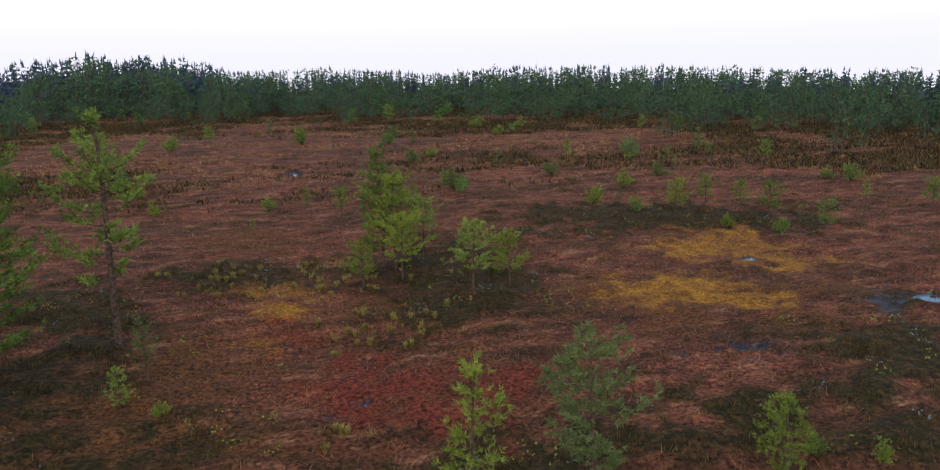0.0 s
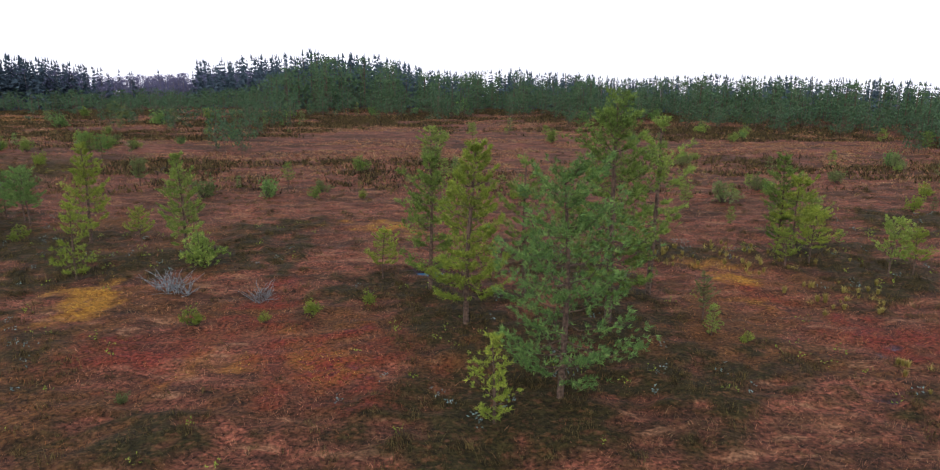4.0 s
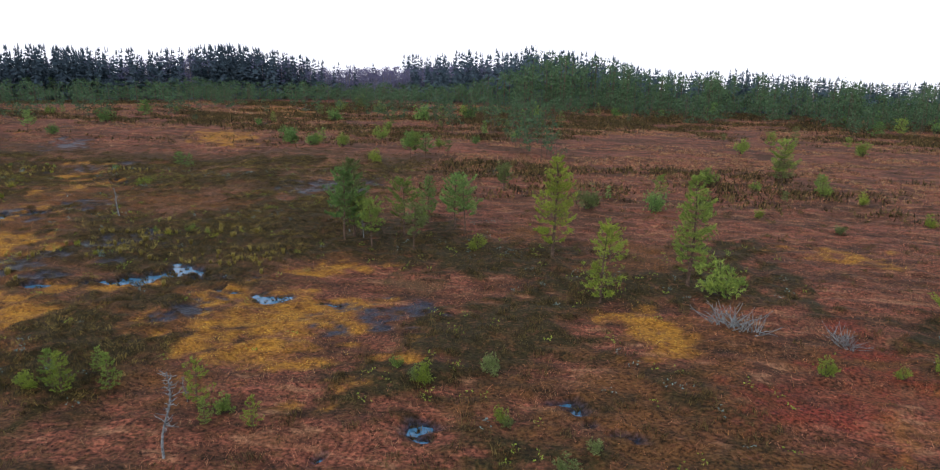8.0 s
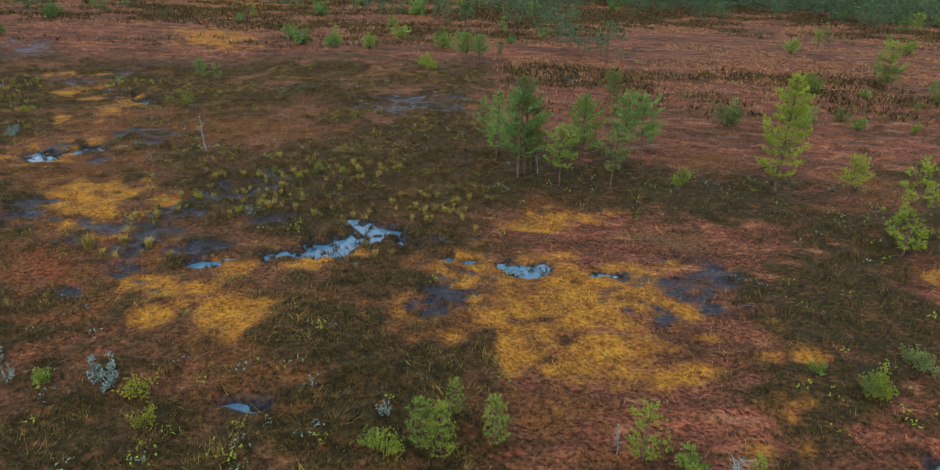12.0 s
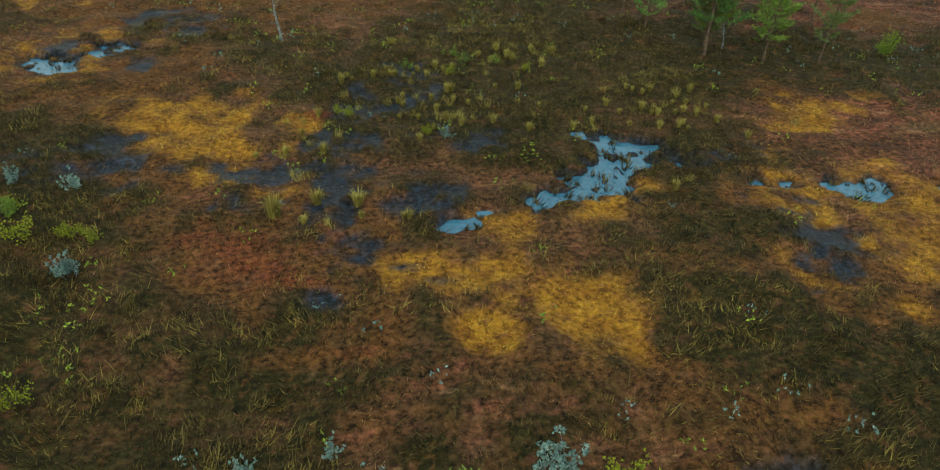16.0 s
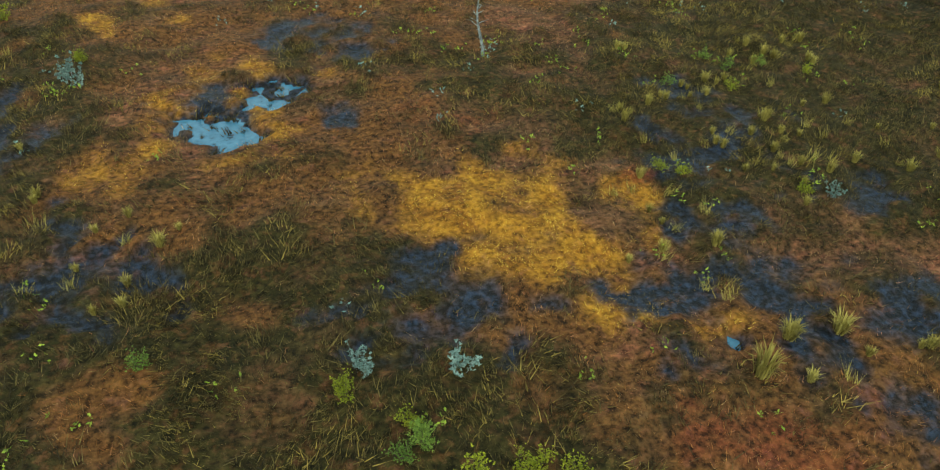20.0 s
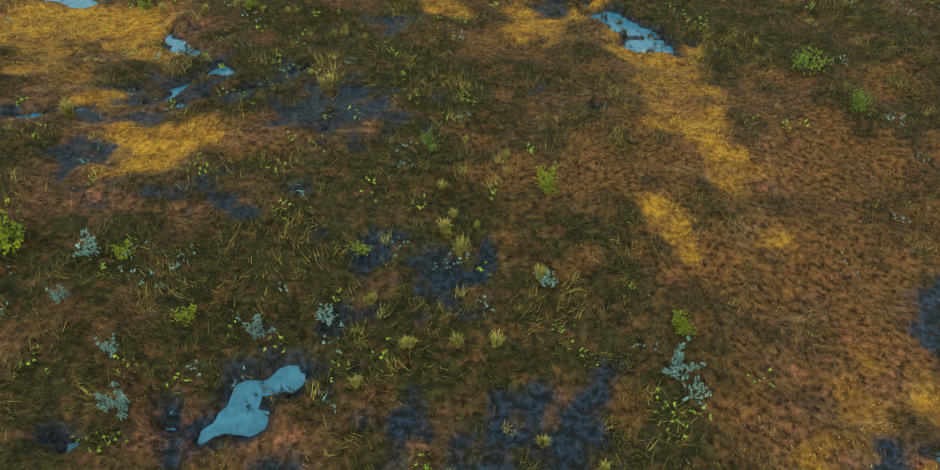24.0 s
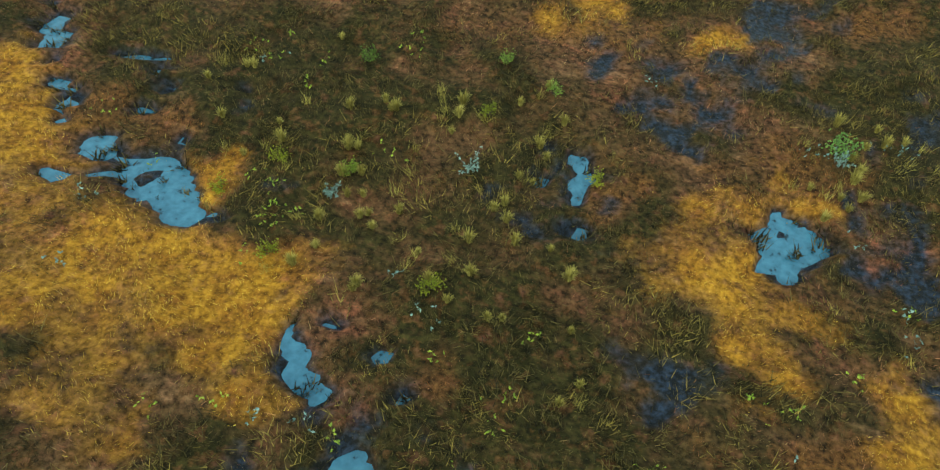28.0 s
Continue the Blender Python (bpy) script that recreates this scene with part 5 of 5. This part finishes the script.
grow("bushy", -34.07, 21.51, 0.51, "gold")
grow("bushy", -32.97, 21.36, 0.23, "gold")
grow("bushy", -33.45, 21.59, 0.19, "gold")
grow("bushy", -35.01, 23.06, 0.17, "gold")
grow("bushy", -34.40, 22.43, 0.17, "gold")
grow("bushy", -34.60, 22.00, 0.14, "mid")
grow("bushy", -27.43, 28.68, 0.24, "mid")
grow("bushy", -26.11, 29.39, 0.22, "mid")
grow("bushy", -26.47, 27.98, 0.24, "gold")
grow("bushy", -25.19, 28.82, 0.15, "mid")
grow("bushy", -27.39, 24.75, 0.20, "gold")
grow("bushy", -29.21, 26.06, 0.15, "gold")
grow("bushy", -24.46, 28.19, 0.11, "gold")
grow("bushy", -37.06, 23.98, 0.31, "mid")
grow("bushy", -34.99, 22.92, 0.28, "gold")
grow("bushy", -39.82, 34.88, 0.30, "gold")
grow("bushy", -38.14, 32.32, 0.15, "gold")
grow("bushy", -25.98, 28.78, 0.23, "mid")
grow("bushy", -28.96, 25.79, 0.13, "gold")
grow("bushy", -39.85, 35.12, 0.43, "gold")
grow("bushy", -47.60, 33.28, 0.56, "lime")
grow("bushy", -45.88, 33.14, 0.35, "gold")
grow("bushy", -34.53, 38.92, 0.70, "lime")
grow("bushy", -34.05, 37.47, 0.46, "lime")
grow("bushy", -38.15, 32.41, 0.24, "gold")
grow("bushy", -44.73, 32.12, 0.23, "gold")
grow("bushy", -42.64, 33.46, 0.15, "gold")
grow("bushy", -47.66, 33.34, 0.93, "gold")
grow("bushy", -41.78, 35.85, 0.33, "mid")
grow("bushy", -48.66, 44.87, 0.34, "mid")
grow("bushy", -47.95, 42.46, 0.33, "lime")
grow("bushy", -46.41, 45.58, 0.22, "mid")
grow("bushy", -44.38, 43.52, 0.24, "gold")
grow("bushy", -46.05, 40.83, 0.36, "gold")
grow("bushy", -48.33, 40.69, 0.25, "gold")
grow("bushy", -40.91, 45.24, 0.55, "deep")
grow("bushy", -46.30, 44.25, 0.17, "gold")
grow("bushy", -45.47, 45.07, 0.19, "mid")
grow("bushy", -48.98, 42.26, 0.11, "gold")
grow("bushy", -49.54, 41.47, 0.10, "gold")
grow("lichen", -26.95, 16.23, 0.65, "dead")
grow("dead", -18.55, 29.53, 1.14, "dead")
grow("lichen", -33.66, 23.00, 0.41, "dead")
grow("lichen", -33.10, 20.59, 0.42, "dead")
grow("lichen", -34.75, 23.34, 0.15, "dead")
grow("lichen", -27.03, 24.49, 0.18, "dead")
grow("lichen", -33.14, 20.62, 0.34, "dead")
grow("lichen", -34.71, 23.21, 0.27, "dead")
grow("lichen", -38.14, 31.39, 0.22, "dead")
grow("lichen", -46.32, 33.09, 0.38, "dead")
grow("lichen", -45.12, 30.81, 0.42, "dead")
grow("lichen", -38.35, 31.68, 0.50, "dead")
grow("lichen", -45.52, 31.57, 0.22, "dead")
grow("lichen", -39.93, 33.02, 0.25, "dead")
grow("lichen", -43.75, 31.94, 0.34, "dead")
grow("lichen", -42.89, 32.28, 0.30, "dead")
grow("lichen", -46.46, 32.29, 0.15, "dead")
grow("lichen", -30.35, 16.61, 0.13, "dead")
grow("lichen", -21.91, 15.60, 0.20, "dead")
grow("lichen", -28.85, 16.34, 0.10, "dead")
grow("lichen", -29.43, 16.85, 0.12, "dead")
grow("lichen", -46.22, 43.11, 0.27, "dead")
grow("lichen", -40.91, 45.02, 0.24, "dead")
grow("lichen", -48.02, 41.94, 0.19, "dead")
grow("snag", -30.59, 30.70, 1.30, "dead")
grow("dead", -18.07, 14.99, 0.67, "dead")
grow("dead", -17.28, 12.82, 1.90, "dead")
grow("scrub", -4.97, 22.10, 0.70, "dead")
grow("scrub", -2.10, 21.73, 0.49, "dead")

# scattered small pines out to the edge of the woods
for _ in range(230):
    turn, far = rng.uniform(-46, 46), rng.uniform(34, 100) ** 1.0
    x, y = -5 - far * math.sin(radians(turn)), 2 + far * math.cos(radians(turn))
    if field(x, y, 14, 9) < 0.42 + 0.25 * (far < 60):
        continue
    grow(["bushp", "round", "bushp", "sapling"][rng.integers(4)], x, y, rng.uniform(0.45, 1.5) * (1 + (far > 75) * 0.5), ["mid", "deep", "grey"][rng.integers(3)])


# ---- woods along the far edge of the bog ----
def skyline(turn, far):
    """The height that the tree tops reach, by heading to the left of north and by distance."""
    drop = np.interp(turn, [-50, -40, -33, -27, -23, -18, -15, -11, -9, -5, -1.5, 0.5, 3, 7, 9, 13, 17, 21, 24, 27, 29.5, 33, 50],
                     [42, 38, 33, 32, 32, 38, 34, 30, 24, 32, 24, 12, 4, 2, 6, 11, 18, 21, 11, 0, -3, 6, 4])
    return 8 - far * drop / 1193


def wood(name, label, material, pick, count, part_low, part_high, lean, blades_each, trunk):
    """Many trees of one kind as one object: stems and leaf fans in a narrow cone."""
    r = np.random.default_rng(len(name) * 17 + count)
    stems, fans = [], []
    for _ in range(count):
        turn, far = pick(r)
        x, y = -5 - far * math.sin(radians(turn)), 2 + far * math.cos(radians(turn))
        base = float(land(x, y))
        tall = (skyline(turn, far) - base) * r.uniform(part_low, part_high) * (np.interp(turn, [6, 12], [1, 0.42]) if name == "pine_wood" else 1) if part_high < 1.5 else r.uniform(1.1, 3.4)
        if trunk and lean < 0.2:
            stems.append(tube(np.array([[x, y, base - 0.2], [x + 0.05 * tall * r.normal() * 0.3, y, base + tall * 0.5], [x, y, base + tall * 0.97]]), np.array([0.012, 0.009, 0.003]) * tall, 4))
        if lean < 0.2:
            # a spruce: tiers of drooping boughs that narrow to a spire
            q = np.repeat((np.arange(blades_each) + r.uniform(0.2, 0.8)) / blades_each * 0.92 + 0.05, 7)
            a = r.uniform(0, 6.28, len(q))
            reach = lean * tall * (1.04 - q) ** 0.85 * r.uniform(0.55, 1.25, len(q)) + 0.08
            at = np.stack([np.full(len(q), x), np.full(len(q), y), base + q * tall * 0.97], 1)
            way = unit(np.stack([np.cos(a), np.sin(a), r.uniform(-0.6, 0.05, len(q))], 1))
            fans.append(spikes(at, way, reach, 1, reach * 0.55 + 0.05, r, 0.12))
            fans.append(spikes(np.array([[x, y, base + tall * 0.9]]), np.array([[0, 0, 1.0]]), 0.10 * tall, 3, 0.03 * tall, r, 0.1))
        else:
            # a pine or birch: clumps of foliage gathered round the upper stem
            m = blades_each
            q, a = r.uniform(0.28, 0.94, m), r.uniform(0, 6.28, m)
            wide = lean * tall * np.interp(q, [0.2, 0.45, 0.75, 1.0], [0.55, 1.0, 0.85, 0.15]) * np.sqrt(r.random(m))
            at = np.stack([x + np.cos(a) * wide, y + np.sin(a) * wide, base + q * tall], 1)
            at = at.repeat(13, 0) + r.normal(size=(m * 13, 3)) * (0.035 * tall + 0.07) * np.array([1, 1, 0.55])
            size = (0.026 * tall + 0.09) * r.uniform(0.6, 1.3, m * 13)
            fans.append(spikes(at, np.tile([[0, 0, 1.0]], (m * 13, 1)), size, 1, size * 0.75, r, 1.3))
            stems.append(tube(np.array([[x, y, base - 0.2], [x, y, base + tall * 0.5], [x, y, base + tall * 0.9]]), np.array([0.014, 0.010, 0.004]) * tall, 3))
    ob = new(name, sheet(name, *joined(fans), material))
    tagged(ob, label, "woods", kind="stuff")
    if trunk:
        tagged(new(name + "_stems", sheet(name + "_stems", *joined(stems), trunk)), "stems of the " + label, "woods", kind="stuff")


PALE = bark("pale_pine_stems", (0.09, 0.085, 0.09), (0.20, 0.19, 0.19), 6)
FAR_PINE = plant("far_pine_needles", [(0.0, (0.008, 0.020, 0.010)), (0.5, (0.033, 0.078, 0.038)), (1.0, (0.085, 0.15, 0.062))])
# spruce and birch colours carry the blue-purple haze of distance
SPRUCE = plant("haze_tinted_spruce_needles", [(0.0, (0.010, 0.020, 0.030)), (0.5, (0.034, 0.062, 0.084)), (1.0, (0.065, 0.105, 0.130))])
BIRCH = plant("haze_tinted_birch_twigs", [(0.0, (0.050, 0.056, 0.105)), (0.5, (0.098, 0.102, 0.18)), (1.0, (0.16, 0.165, 0.26))])


def edge(turn):
    """How far off the wood's edge stands, by heading (to the left of north)."""
    return float(np.interp(turn, [-50, -30, -10, 0, 8, 14, 22, 50], [86, 94, 99, 99, 100, 116, 132, 136])) + 7 * math.sin(turn * 0.9) * math.sin(turn * 0.37 + 1)


def pick_front(r):
    turn = r.uniform(-54, 54)
    return turn, edge(turn) + abs(r.normal()) * 13


def pick_scrub(r):
    turn = r.uniform(-54, 54)
    back = 52 if turn > 6 else 14
    return turn, edge(turn) - back + (back + 8) * r.random() ** 0.6


def pick_spruce(r):
    turn = r.uniform(-54, 16)
    return turn, edge(turn) + 12 + r.uniform(0, 34)


def pick_hill(r):
    turn = r.choice([3.5, 28.5, 41.0], p=[0.34, 0.33, 0.33]) + r.normal() * 3.2
    return turn, 138 + r.uniform(0, 18)


def pick_birch(r):
    turn = r.choice([15.0, 33.0, 48.0], p=[0.65, 0.2, 0.15]) + r.normal() * 5.0
    return turn, 140 + r.uniform(0, 26)


def pick_pale(r):
    turn = r.uniform(-40, -12)
    return turn, edge(turn) + r.uniform(8, 24)


wood("pine_wood", "green pine wood along the edge of the bog", FAR_PINE, pick_front, 1000, 0.42, 1.08, 0.24, 15, BARK)
wood("pine_scrub", "low pine scrub on the far bog", FAR_PINE, pick_scrub, 2300, 1.0, 2.0, 0.32, 7, BARK)
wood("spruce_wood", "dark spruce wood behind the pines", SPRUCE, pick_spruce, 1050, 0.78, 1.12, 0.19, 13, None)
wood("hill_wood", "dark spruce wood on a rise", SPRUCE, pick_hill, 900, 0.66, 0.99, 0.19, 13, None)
wood("birch_wood", "leafless birch wood with a purple-grey haze tint", BIRCH, pick_birch, 800, 0.50, 0.84, 0.21, 15, PALE)
wood("tall_pines", "tall thin pines with pale stems", FAR_PINE, pick_pale, 110, 0.9, 1.12, 0.08, 9, PALE)


def far_hills():
    """Low wooded ridges on the horizon, with blue air haze put into their colour."""
    m = bark("haze_coloured_woods", (0.10, 0.14, 0.21), (0.15, 0.20, 0.28), 0.03)
    ang = np.radians(np.linspace(-75, 75, 220))
    deg = np.degrees(ang)
    rise = -37 + 9 * field(deg, 0 * deg, 9) + 4 * field(deg, 0 * deg, 3, 4) + 1.2 * field(deg, 0 * deg, 0.6, 7)
    x, y = -5 - 760 * np.sin(ang), 2 + 760 * np.cos(ang)
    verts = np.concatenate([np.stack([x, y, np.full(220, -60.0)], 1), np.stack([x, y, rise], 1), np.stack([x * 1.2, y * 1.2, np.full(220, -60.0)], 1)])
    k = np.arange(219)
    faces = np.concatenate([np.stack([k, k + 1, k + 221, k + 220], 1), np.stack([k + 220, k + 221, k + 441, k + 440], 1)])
    tagged(new("backdrop", sheet("backdrop", verts, faces, m)), "wooded hills on the horizon, coloured haze blue", "hills", kind="structure")


far_hills()

# ---- sedge, grass and heath ----
def scatter(count, box):
    x, y = rng.uniform(box[0], box[1], count), rng.uniform(box[2], box[3], count)
    return x, y


def meadow():
    x, y = scatter(850000, (-58, 42, 8.5, 56))
    near_x, near_y = scatter(1100000, (-56, -18, 14, 52))
    x, y = np.r_[x, near_x], np.r_[y, near_y]
    keep = rng.random(len(x)) < (0.25 + 1.3 * field(x, y, 0.3, 51) ** 2) * np.where(x < -18, 1, np.clip(1.25 - (y - 14) / 34, 0.25, 1)) * np.where(x < -24, np.clip((56 - y) / 6, 0, 1), np.clip((52 - y) / 12, 0, 1)) * (1 - 0.4 * cover("hum", x, y) * (x > -18)) * (1 - 0.7 * cover("pool", x, y)) * (1 - 0.3 * cover("wet", x, y))
    x, y = x[keep], y[keep]
    share = {k: cover(k, x, y) for k in ("gold", "rust", "red", "straw", "hum")}
    u = rng.random(len(x))
    kind = np.full(len(x), "sedge", dtype="U8")
    kind[(field(x, y, 3, 12) * field(x, y, 0.5, 13) > 0.30) & (u < 0.6)] = "straw"
    kind[u < share["straw"] * np.where(x < -18, 0.5, 0.7)] = "straw"
    kind[u < np.clip(share["hum"] * 1.35, 0, 0.94)] = "heath"
    kind[(x < -18) & (kind == "sedge") & (rng.random(len(x)) < 0.6)] = "heath"
    kind[u < share["rust"] * 0.7] = "rust"
    kind[u < share["gold"] * 1.15] = "gold"
    kind[(kind == "sedge") & (x < -22) & (rng.random(len(x)) < 0.5)] = "straw"
    kind[(kind == "heath") & (x < -18) & (share["hum"] > 0.3) & (rng.random(len(x)) < 0.03)] = "straw"
    kind[(cover("pool", x, y) > 0.2) | (u < 0.55 * cover("wet", x, y))] = "heath"
    kind[u < share["red"] * 0.6] = "rust"
    names = {"sedge": ("russet sedge growing over the bog", 0.12, 0.0075, 1.2), "rust": ("rust-red sedge in wet hollows", 0.10, 0.0065, 1.2), "gold": ("golden grass in wet hollows", 0.085, 0.0065, 1.3),
             "straw": ("pale straw-coloured grass", 0.12, 0.006, 1.2), "heath": ("dark heath twigs on hummocks", 0.07, 0.010, 0.9)}
    for k, (label, tall, width, lean) in names.items():
        s = kind == k
        n = int(s.sum())
        grassy = blades(x[s], y[s], land(x[s], y[s]), tall * np.where(x[s] < -18, 0.62, 1) * rng.uniform(0.5, 1.35, n), width * np.where(x[s] < -18, 0.75, 1) * rng.uniform(0.7, 1.4, n), lean * rng.uniform(0.3, 1.2, n), rng)
        tagged(new("grass" if k != "heath" else "heath", sheet(k, *grassy, GRASS[k])), label, "grass" if k != "heath" else "heath", kind="stuff")


meadow()


def heath_clumps():
    """Low dark dwarf shrubs: domes of short leafy twigs, thick on the hummocks and thin elsewhere."""
    x, y = scatter(26000, (-58, 42, 8.5, 58))
    keep = rng.random(len(x)) < 0.12 + 0.65 * cover("hum", x, y) - 0.5 * cover("gold", x, y) - cover("pool", x, y) - 0.5 * cover("rust", x, y) - 0.4 * cover("wet", x, y)
    x, y = x[keep], y[keep]
    size = rng.uniform(0.6, 1.5, len(x)).repeat(42)
    bx, by = x.repeat(42) + rng.normal(size=len(size)) * 0.085 * size, y.repeat(42) + rng.normal(size=len(size)) * 0.085 * size
    v, f = blades(bx, by, land(bx, by), 0.125 * size * np.where(bx < -18, 0.65, 1) * rng.uniform(0.5, 1.3, len(size)), 0.010 * size, rng.uniform(0.1, 0.8, len(size)), rng)
    tagged(new("dwarf_shrubs", sheet("dwarf_shrubs", v, f, GRASS["heath"])), "dark olive dwarf shrubs on hummocks", "heath", kind="stuff")
    for tone, count, low, label in (("heath", 24000, 0.25, "dark heath clumps on the western hummocks"), ("olive", 15000, 0.45, "olive-tipped heath clumps on the western hummocks")):
        x, y = scatter(count, (-54, -20, 14, 50))
        keep = rng.random(len(x)) < 0.75 * cover("hum", x, y) - cover("gold", x, y) - cover("pool", x, y) - 0.5 * cover("rust", x, y) - 0.8 * cover("wet", x, y) + 0.1
        keep &= field(x, y, 1.3, 83 + count % 7) > low
        x, y = x[keep], y[keep]
        size = rng.uniform(0.6, 1.7, len(x)).repeat(26)
        bx, by = x.repeat(26) + rng.normal(size=len(size)) * 0.075 * size, y.repeat(26) + rng.normal(size=len(size)) * 0.075 * size
        v, f = blades(bx, by, land(bx, by), 0.085 * size * rng.uniform(0.4, 1.3, len(size)), 0.009 * size, rng.uniform(0.2, 1.7, len(size)), rng)
        tagged(new("dwarf_shrubs", sheet("dwarf_shrubs", v, f, GRASS[tone])), label, "heath", kind="stuff")
    x, y = scatter(70000, (-100, 85, 38, 108))
    lumps = ((x > 42) | (x < -58) | (y > np.where(x < -20, 56, 38) + 12 * rng.random(len(x)))) & (field(x, y * 2.0, 4, 3) * field(x, y * 2.2, 14, 5) > 0.30 - 0.15 * rng.random(len(x)) ** 2)
    x, y = x[lumps].repeat(8), y[lumps].repeat(8)
    x, y = x + rng.normal(size=len(x)) * 0.30, y + rng.normal(size=len(x)) * 0.16
    v, f = blades(x, y, land(x, y), rng.uniform(0.10, 0.36, len(x)), np.full(len(x), 0.085), rng.uniform(0.1, 0.9, len(x)), rng)
    tagged(new("dwarf_shrubs", sheet("far_dwarf_shrubs", v, f, GRASS["heath"])), "dark low heath on the far bog", "heath", kind="stuff")


heath_clumps()


def pool_tufts():
    """Dark moss tufts that stand out of the pools, thickest towards their shores."""
    x, y = scatter(60000, (-58, -8, 13, 54))
    wet = cover("pool", x, y)
    keep = (wet > 0.3) & (rng.random(len(x)) < 0.85 - 0.45 * wet + 0.5 * (field(x, y, 0.7, 91) - 0.5))
    x, y = x[keep], y[keep]
    size = rng.uniform(0.4, 1.5, len(x)).repeat(16)
    bx, by = x.repeat(16) + rng.normal(size=len(size)) * 0.03 * size, y.repeat(16) + rng.normal(size=len(size)) * 0.03 * size
    root = np.minimum(land(bx, by), -0.05 + fall(bx, by))
    v, f = blades(bx, by, np.maximum(root, -0.08 + fall(bx, by)), 0.13 * size * rng.uniform(0.5, 1.3, len(size)), 0.022 * size, rng.uniform(0.2, 1.2, len(size)), rng)
    tagged(new("pool_moss", sheet("pool_moss", v, f, GRASS["heath"])), "dark moss tufts standing in the bog pools", "moss", kind="stuff")


pool_tufts()


def far_tufts():
    """Pale grass tufts and russet sedge on the open bog beyond the near ground."""
    for kind, count, label in (("straw", 70000, "pale grass tufts on the far bog"), ("sedge", 90000, "russet sedge tufts on the far bog")):
        x, y = scatter(count, (-100, 85, 34, 108))
        keep = (field(x, y * 1.8, 6, 21 + 12 * len(kind)) * field(x, y * 1.5, 1.5, 5 + len(kind)) > (0.24 if kind == "straw" else 0.2)) & ((x > 42) | (x < -58) | (y > np.where(x < -20, 54, 38) + 14 * rng.random(len(x))))
        x, y = x[keep].repeat(6), y[keep].repeat(6)
        x, y = x + rng.normal(size=len(x)) * 0.13, y + rng.normal(size=len(x)) * 0.13
        v, f = blades(x, y, land(x, y), rng.uniform(0.05, 0.15, len(x)), np.full(len(x), 0.04), rng.uniform(0.3, 1.6, len(x)), rng)
        tagged(new("grass", sheet("far_grass", v, f, GRASS[kind])), label, "grass", kind="stuff")


far_tufts()


def small_leaves():
    """Sprigs with bright little leaves and crusts of pale lichen among the dark heath."""
    for name, tone, count, label in (("sprigs", "lime", 1500, "small yellow-green sprigs in dark heath"), ("lichen_crusts", "dead", 700, "pale lichen crusts in dark heath")):
        x, y = scatter(count * 3, (-54, 40, 10, 46))
        keep = rng.random(len(x)) < cover("hum", x, y) * field(x, y, 2.5, 61 if tone == "lime" else 66) ** 2 * 1.6
        x, y = x[keep], y[keep]
        at = np.stack([x, y, land(x, y) + 0.1], 1).repeat(6, 0) + rng.normal(size=(len(x) * 6, 3)) * [0.09, 0.09, 0.05]
        v, f = needles(at, unit(rng.normal(size=at.shape) + [0, 0, 0.6]), 0.05, 3, 0.028, rng, 1.0)
        tagged(new(name, sheet(name, v, f, NEEDLE[tone])), label, "heath", kind="stuff")


small_leaves()


def tussocks():
    """Yellow cottongrass tussocks, each a dense fountain of bent blades."""
    shapes = []
    for s in range(5):
        r = np.random.default_rng(40 + s)
        n = 110
        a, out = r.uniform(0, 6.28, n), 0.09 * np.sqrt(r.random(n))
        tall, reach = r.uniform(0.24, 0.46, n), r.uniform(0.02, 0.20, n)
        root = np.stack([np.cos(a) * out, np.sin(a) * out, np.full(n, -0.03)], 1)
        mid = root + np.stack([np.cos(a) * reach * 0.4, np.sin(a) * reach * 0.4, tall * 0.75], 1)
        tip = root + np.stack([np.cos(a) * reach, np.sin(a) * reach, tall * r.uniform(0.7, 1.05, n)], 1)
        half = np.stack([-np.sin(a), np.cos(a), 0 * a], 1) * 0.006
        v = np.stack([root - half, root + half, mid + half, mid - half, tip], 1).reshape(-1, 3)
        k = np.arange(n)[:, None] * 5
        shapes.append(sheet("cottongrass_tussock", v, np.concatenate([k + [0, 1, 2], k + [0, 2, 3], k + [3, 2, 4]]), GRASS["tussock"]))
    x, y = scatter(60000, (-58, 42, 9, 46))
    w = cover("tus", x, y) * (1 - cover("pool", x, y)) * (0.25 + field(x, y, 1.5, 4) ** 2 * 2)
    picked = np.where(rng.random(len(x)) < w * 0.22)[0]
    keep, rest = picked[:285], picked[285:2600]
    spots = [(-30.3, 21.9, 1.1), (-29.6, 22.3, 0.8), (-28.9, 22.2, 0.8), (-48.1, 36.4, 0.8)] + [(float(x[i]), float(y[i]), float(rng.uniform(0.3, 0.62))) for i in keep]
    for n_spot, (px, py, size) in enumerate(spots):
        ob = new("cottongrass_tussock", shapes[n_spot % 5])
        ob.matrix_basis = pose(px, py, float(land(px, py)), 0, 0, n_spot * 47 % 360) @ Matrix.Scale(size, 4)
        tagged(ob, "yellow cottongrass tussock growing in dark moss", "tussock", "tussocks on the bog")
    bx, by = x[rest].repeat(30), y[rest].repeat(30)
    bx, by = bx + rng.normal(size=len(bx)) * 0.045, by + rng.normal(size=len(by)) * 0.045
    v, f = blades(bx, by, land(bx, by), rng.uniform(0.1, 0.24, len(bx)), np.full(len(bx), 0.008), rng.uniform(0.1, 0.9, len(bx)), rng)
    tagged(new("small_tussocks", sheet("small_tussocks", v, f, GRASS["tussock"])), "small yellow tufts of cottongrass", "grass", kind="stuff")


tussocks()
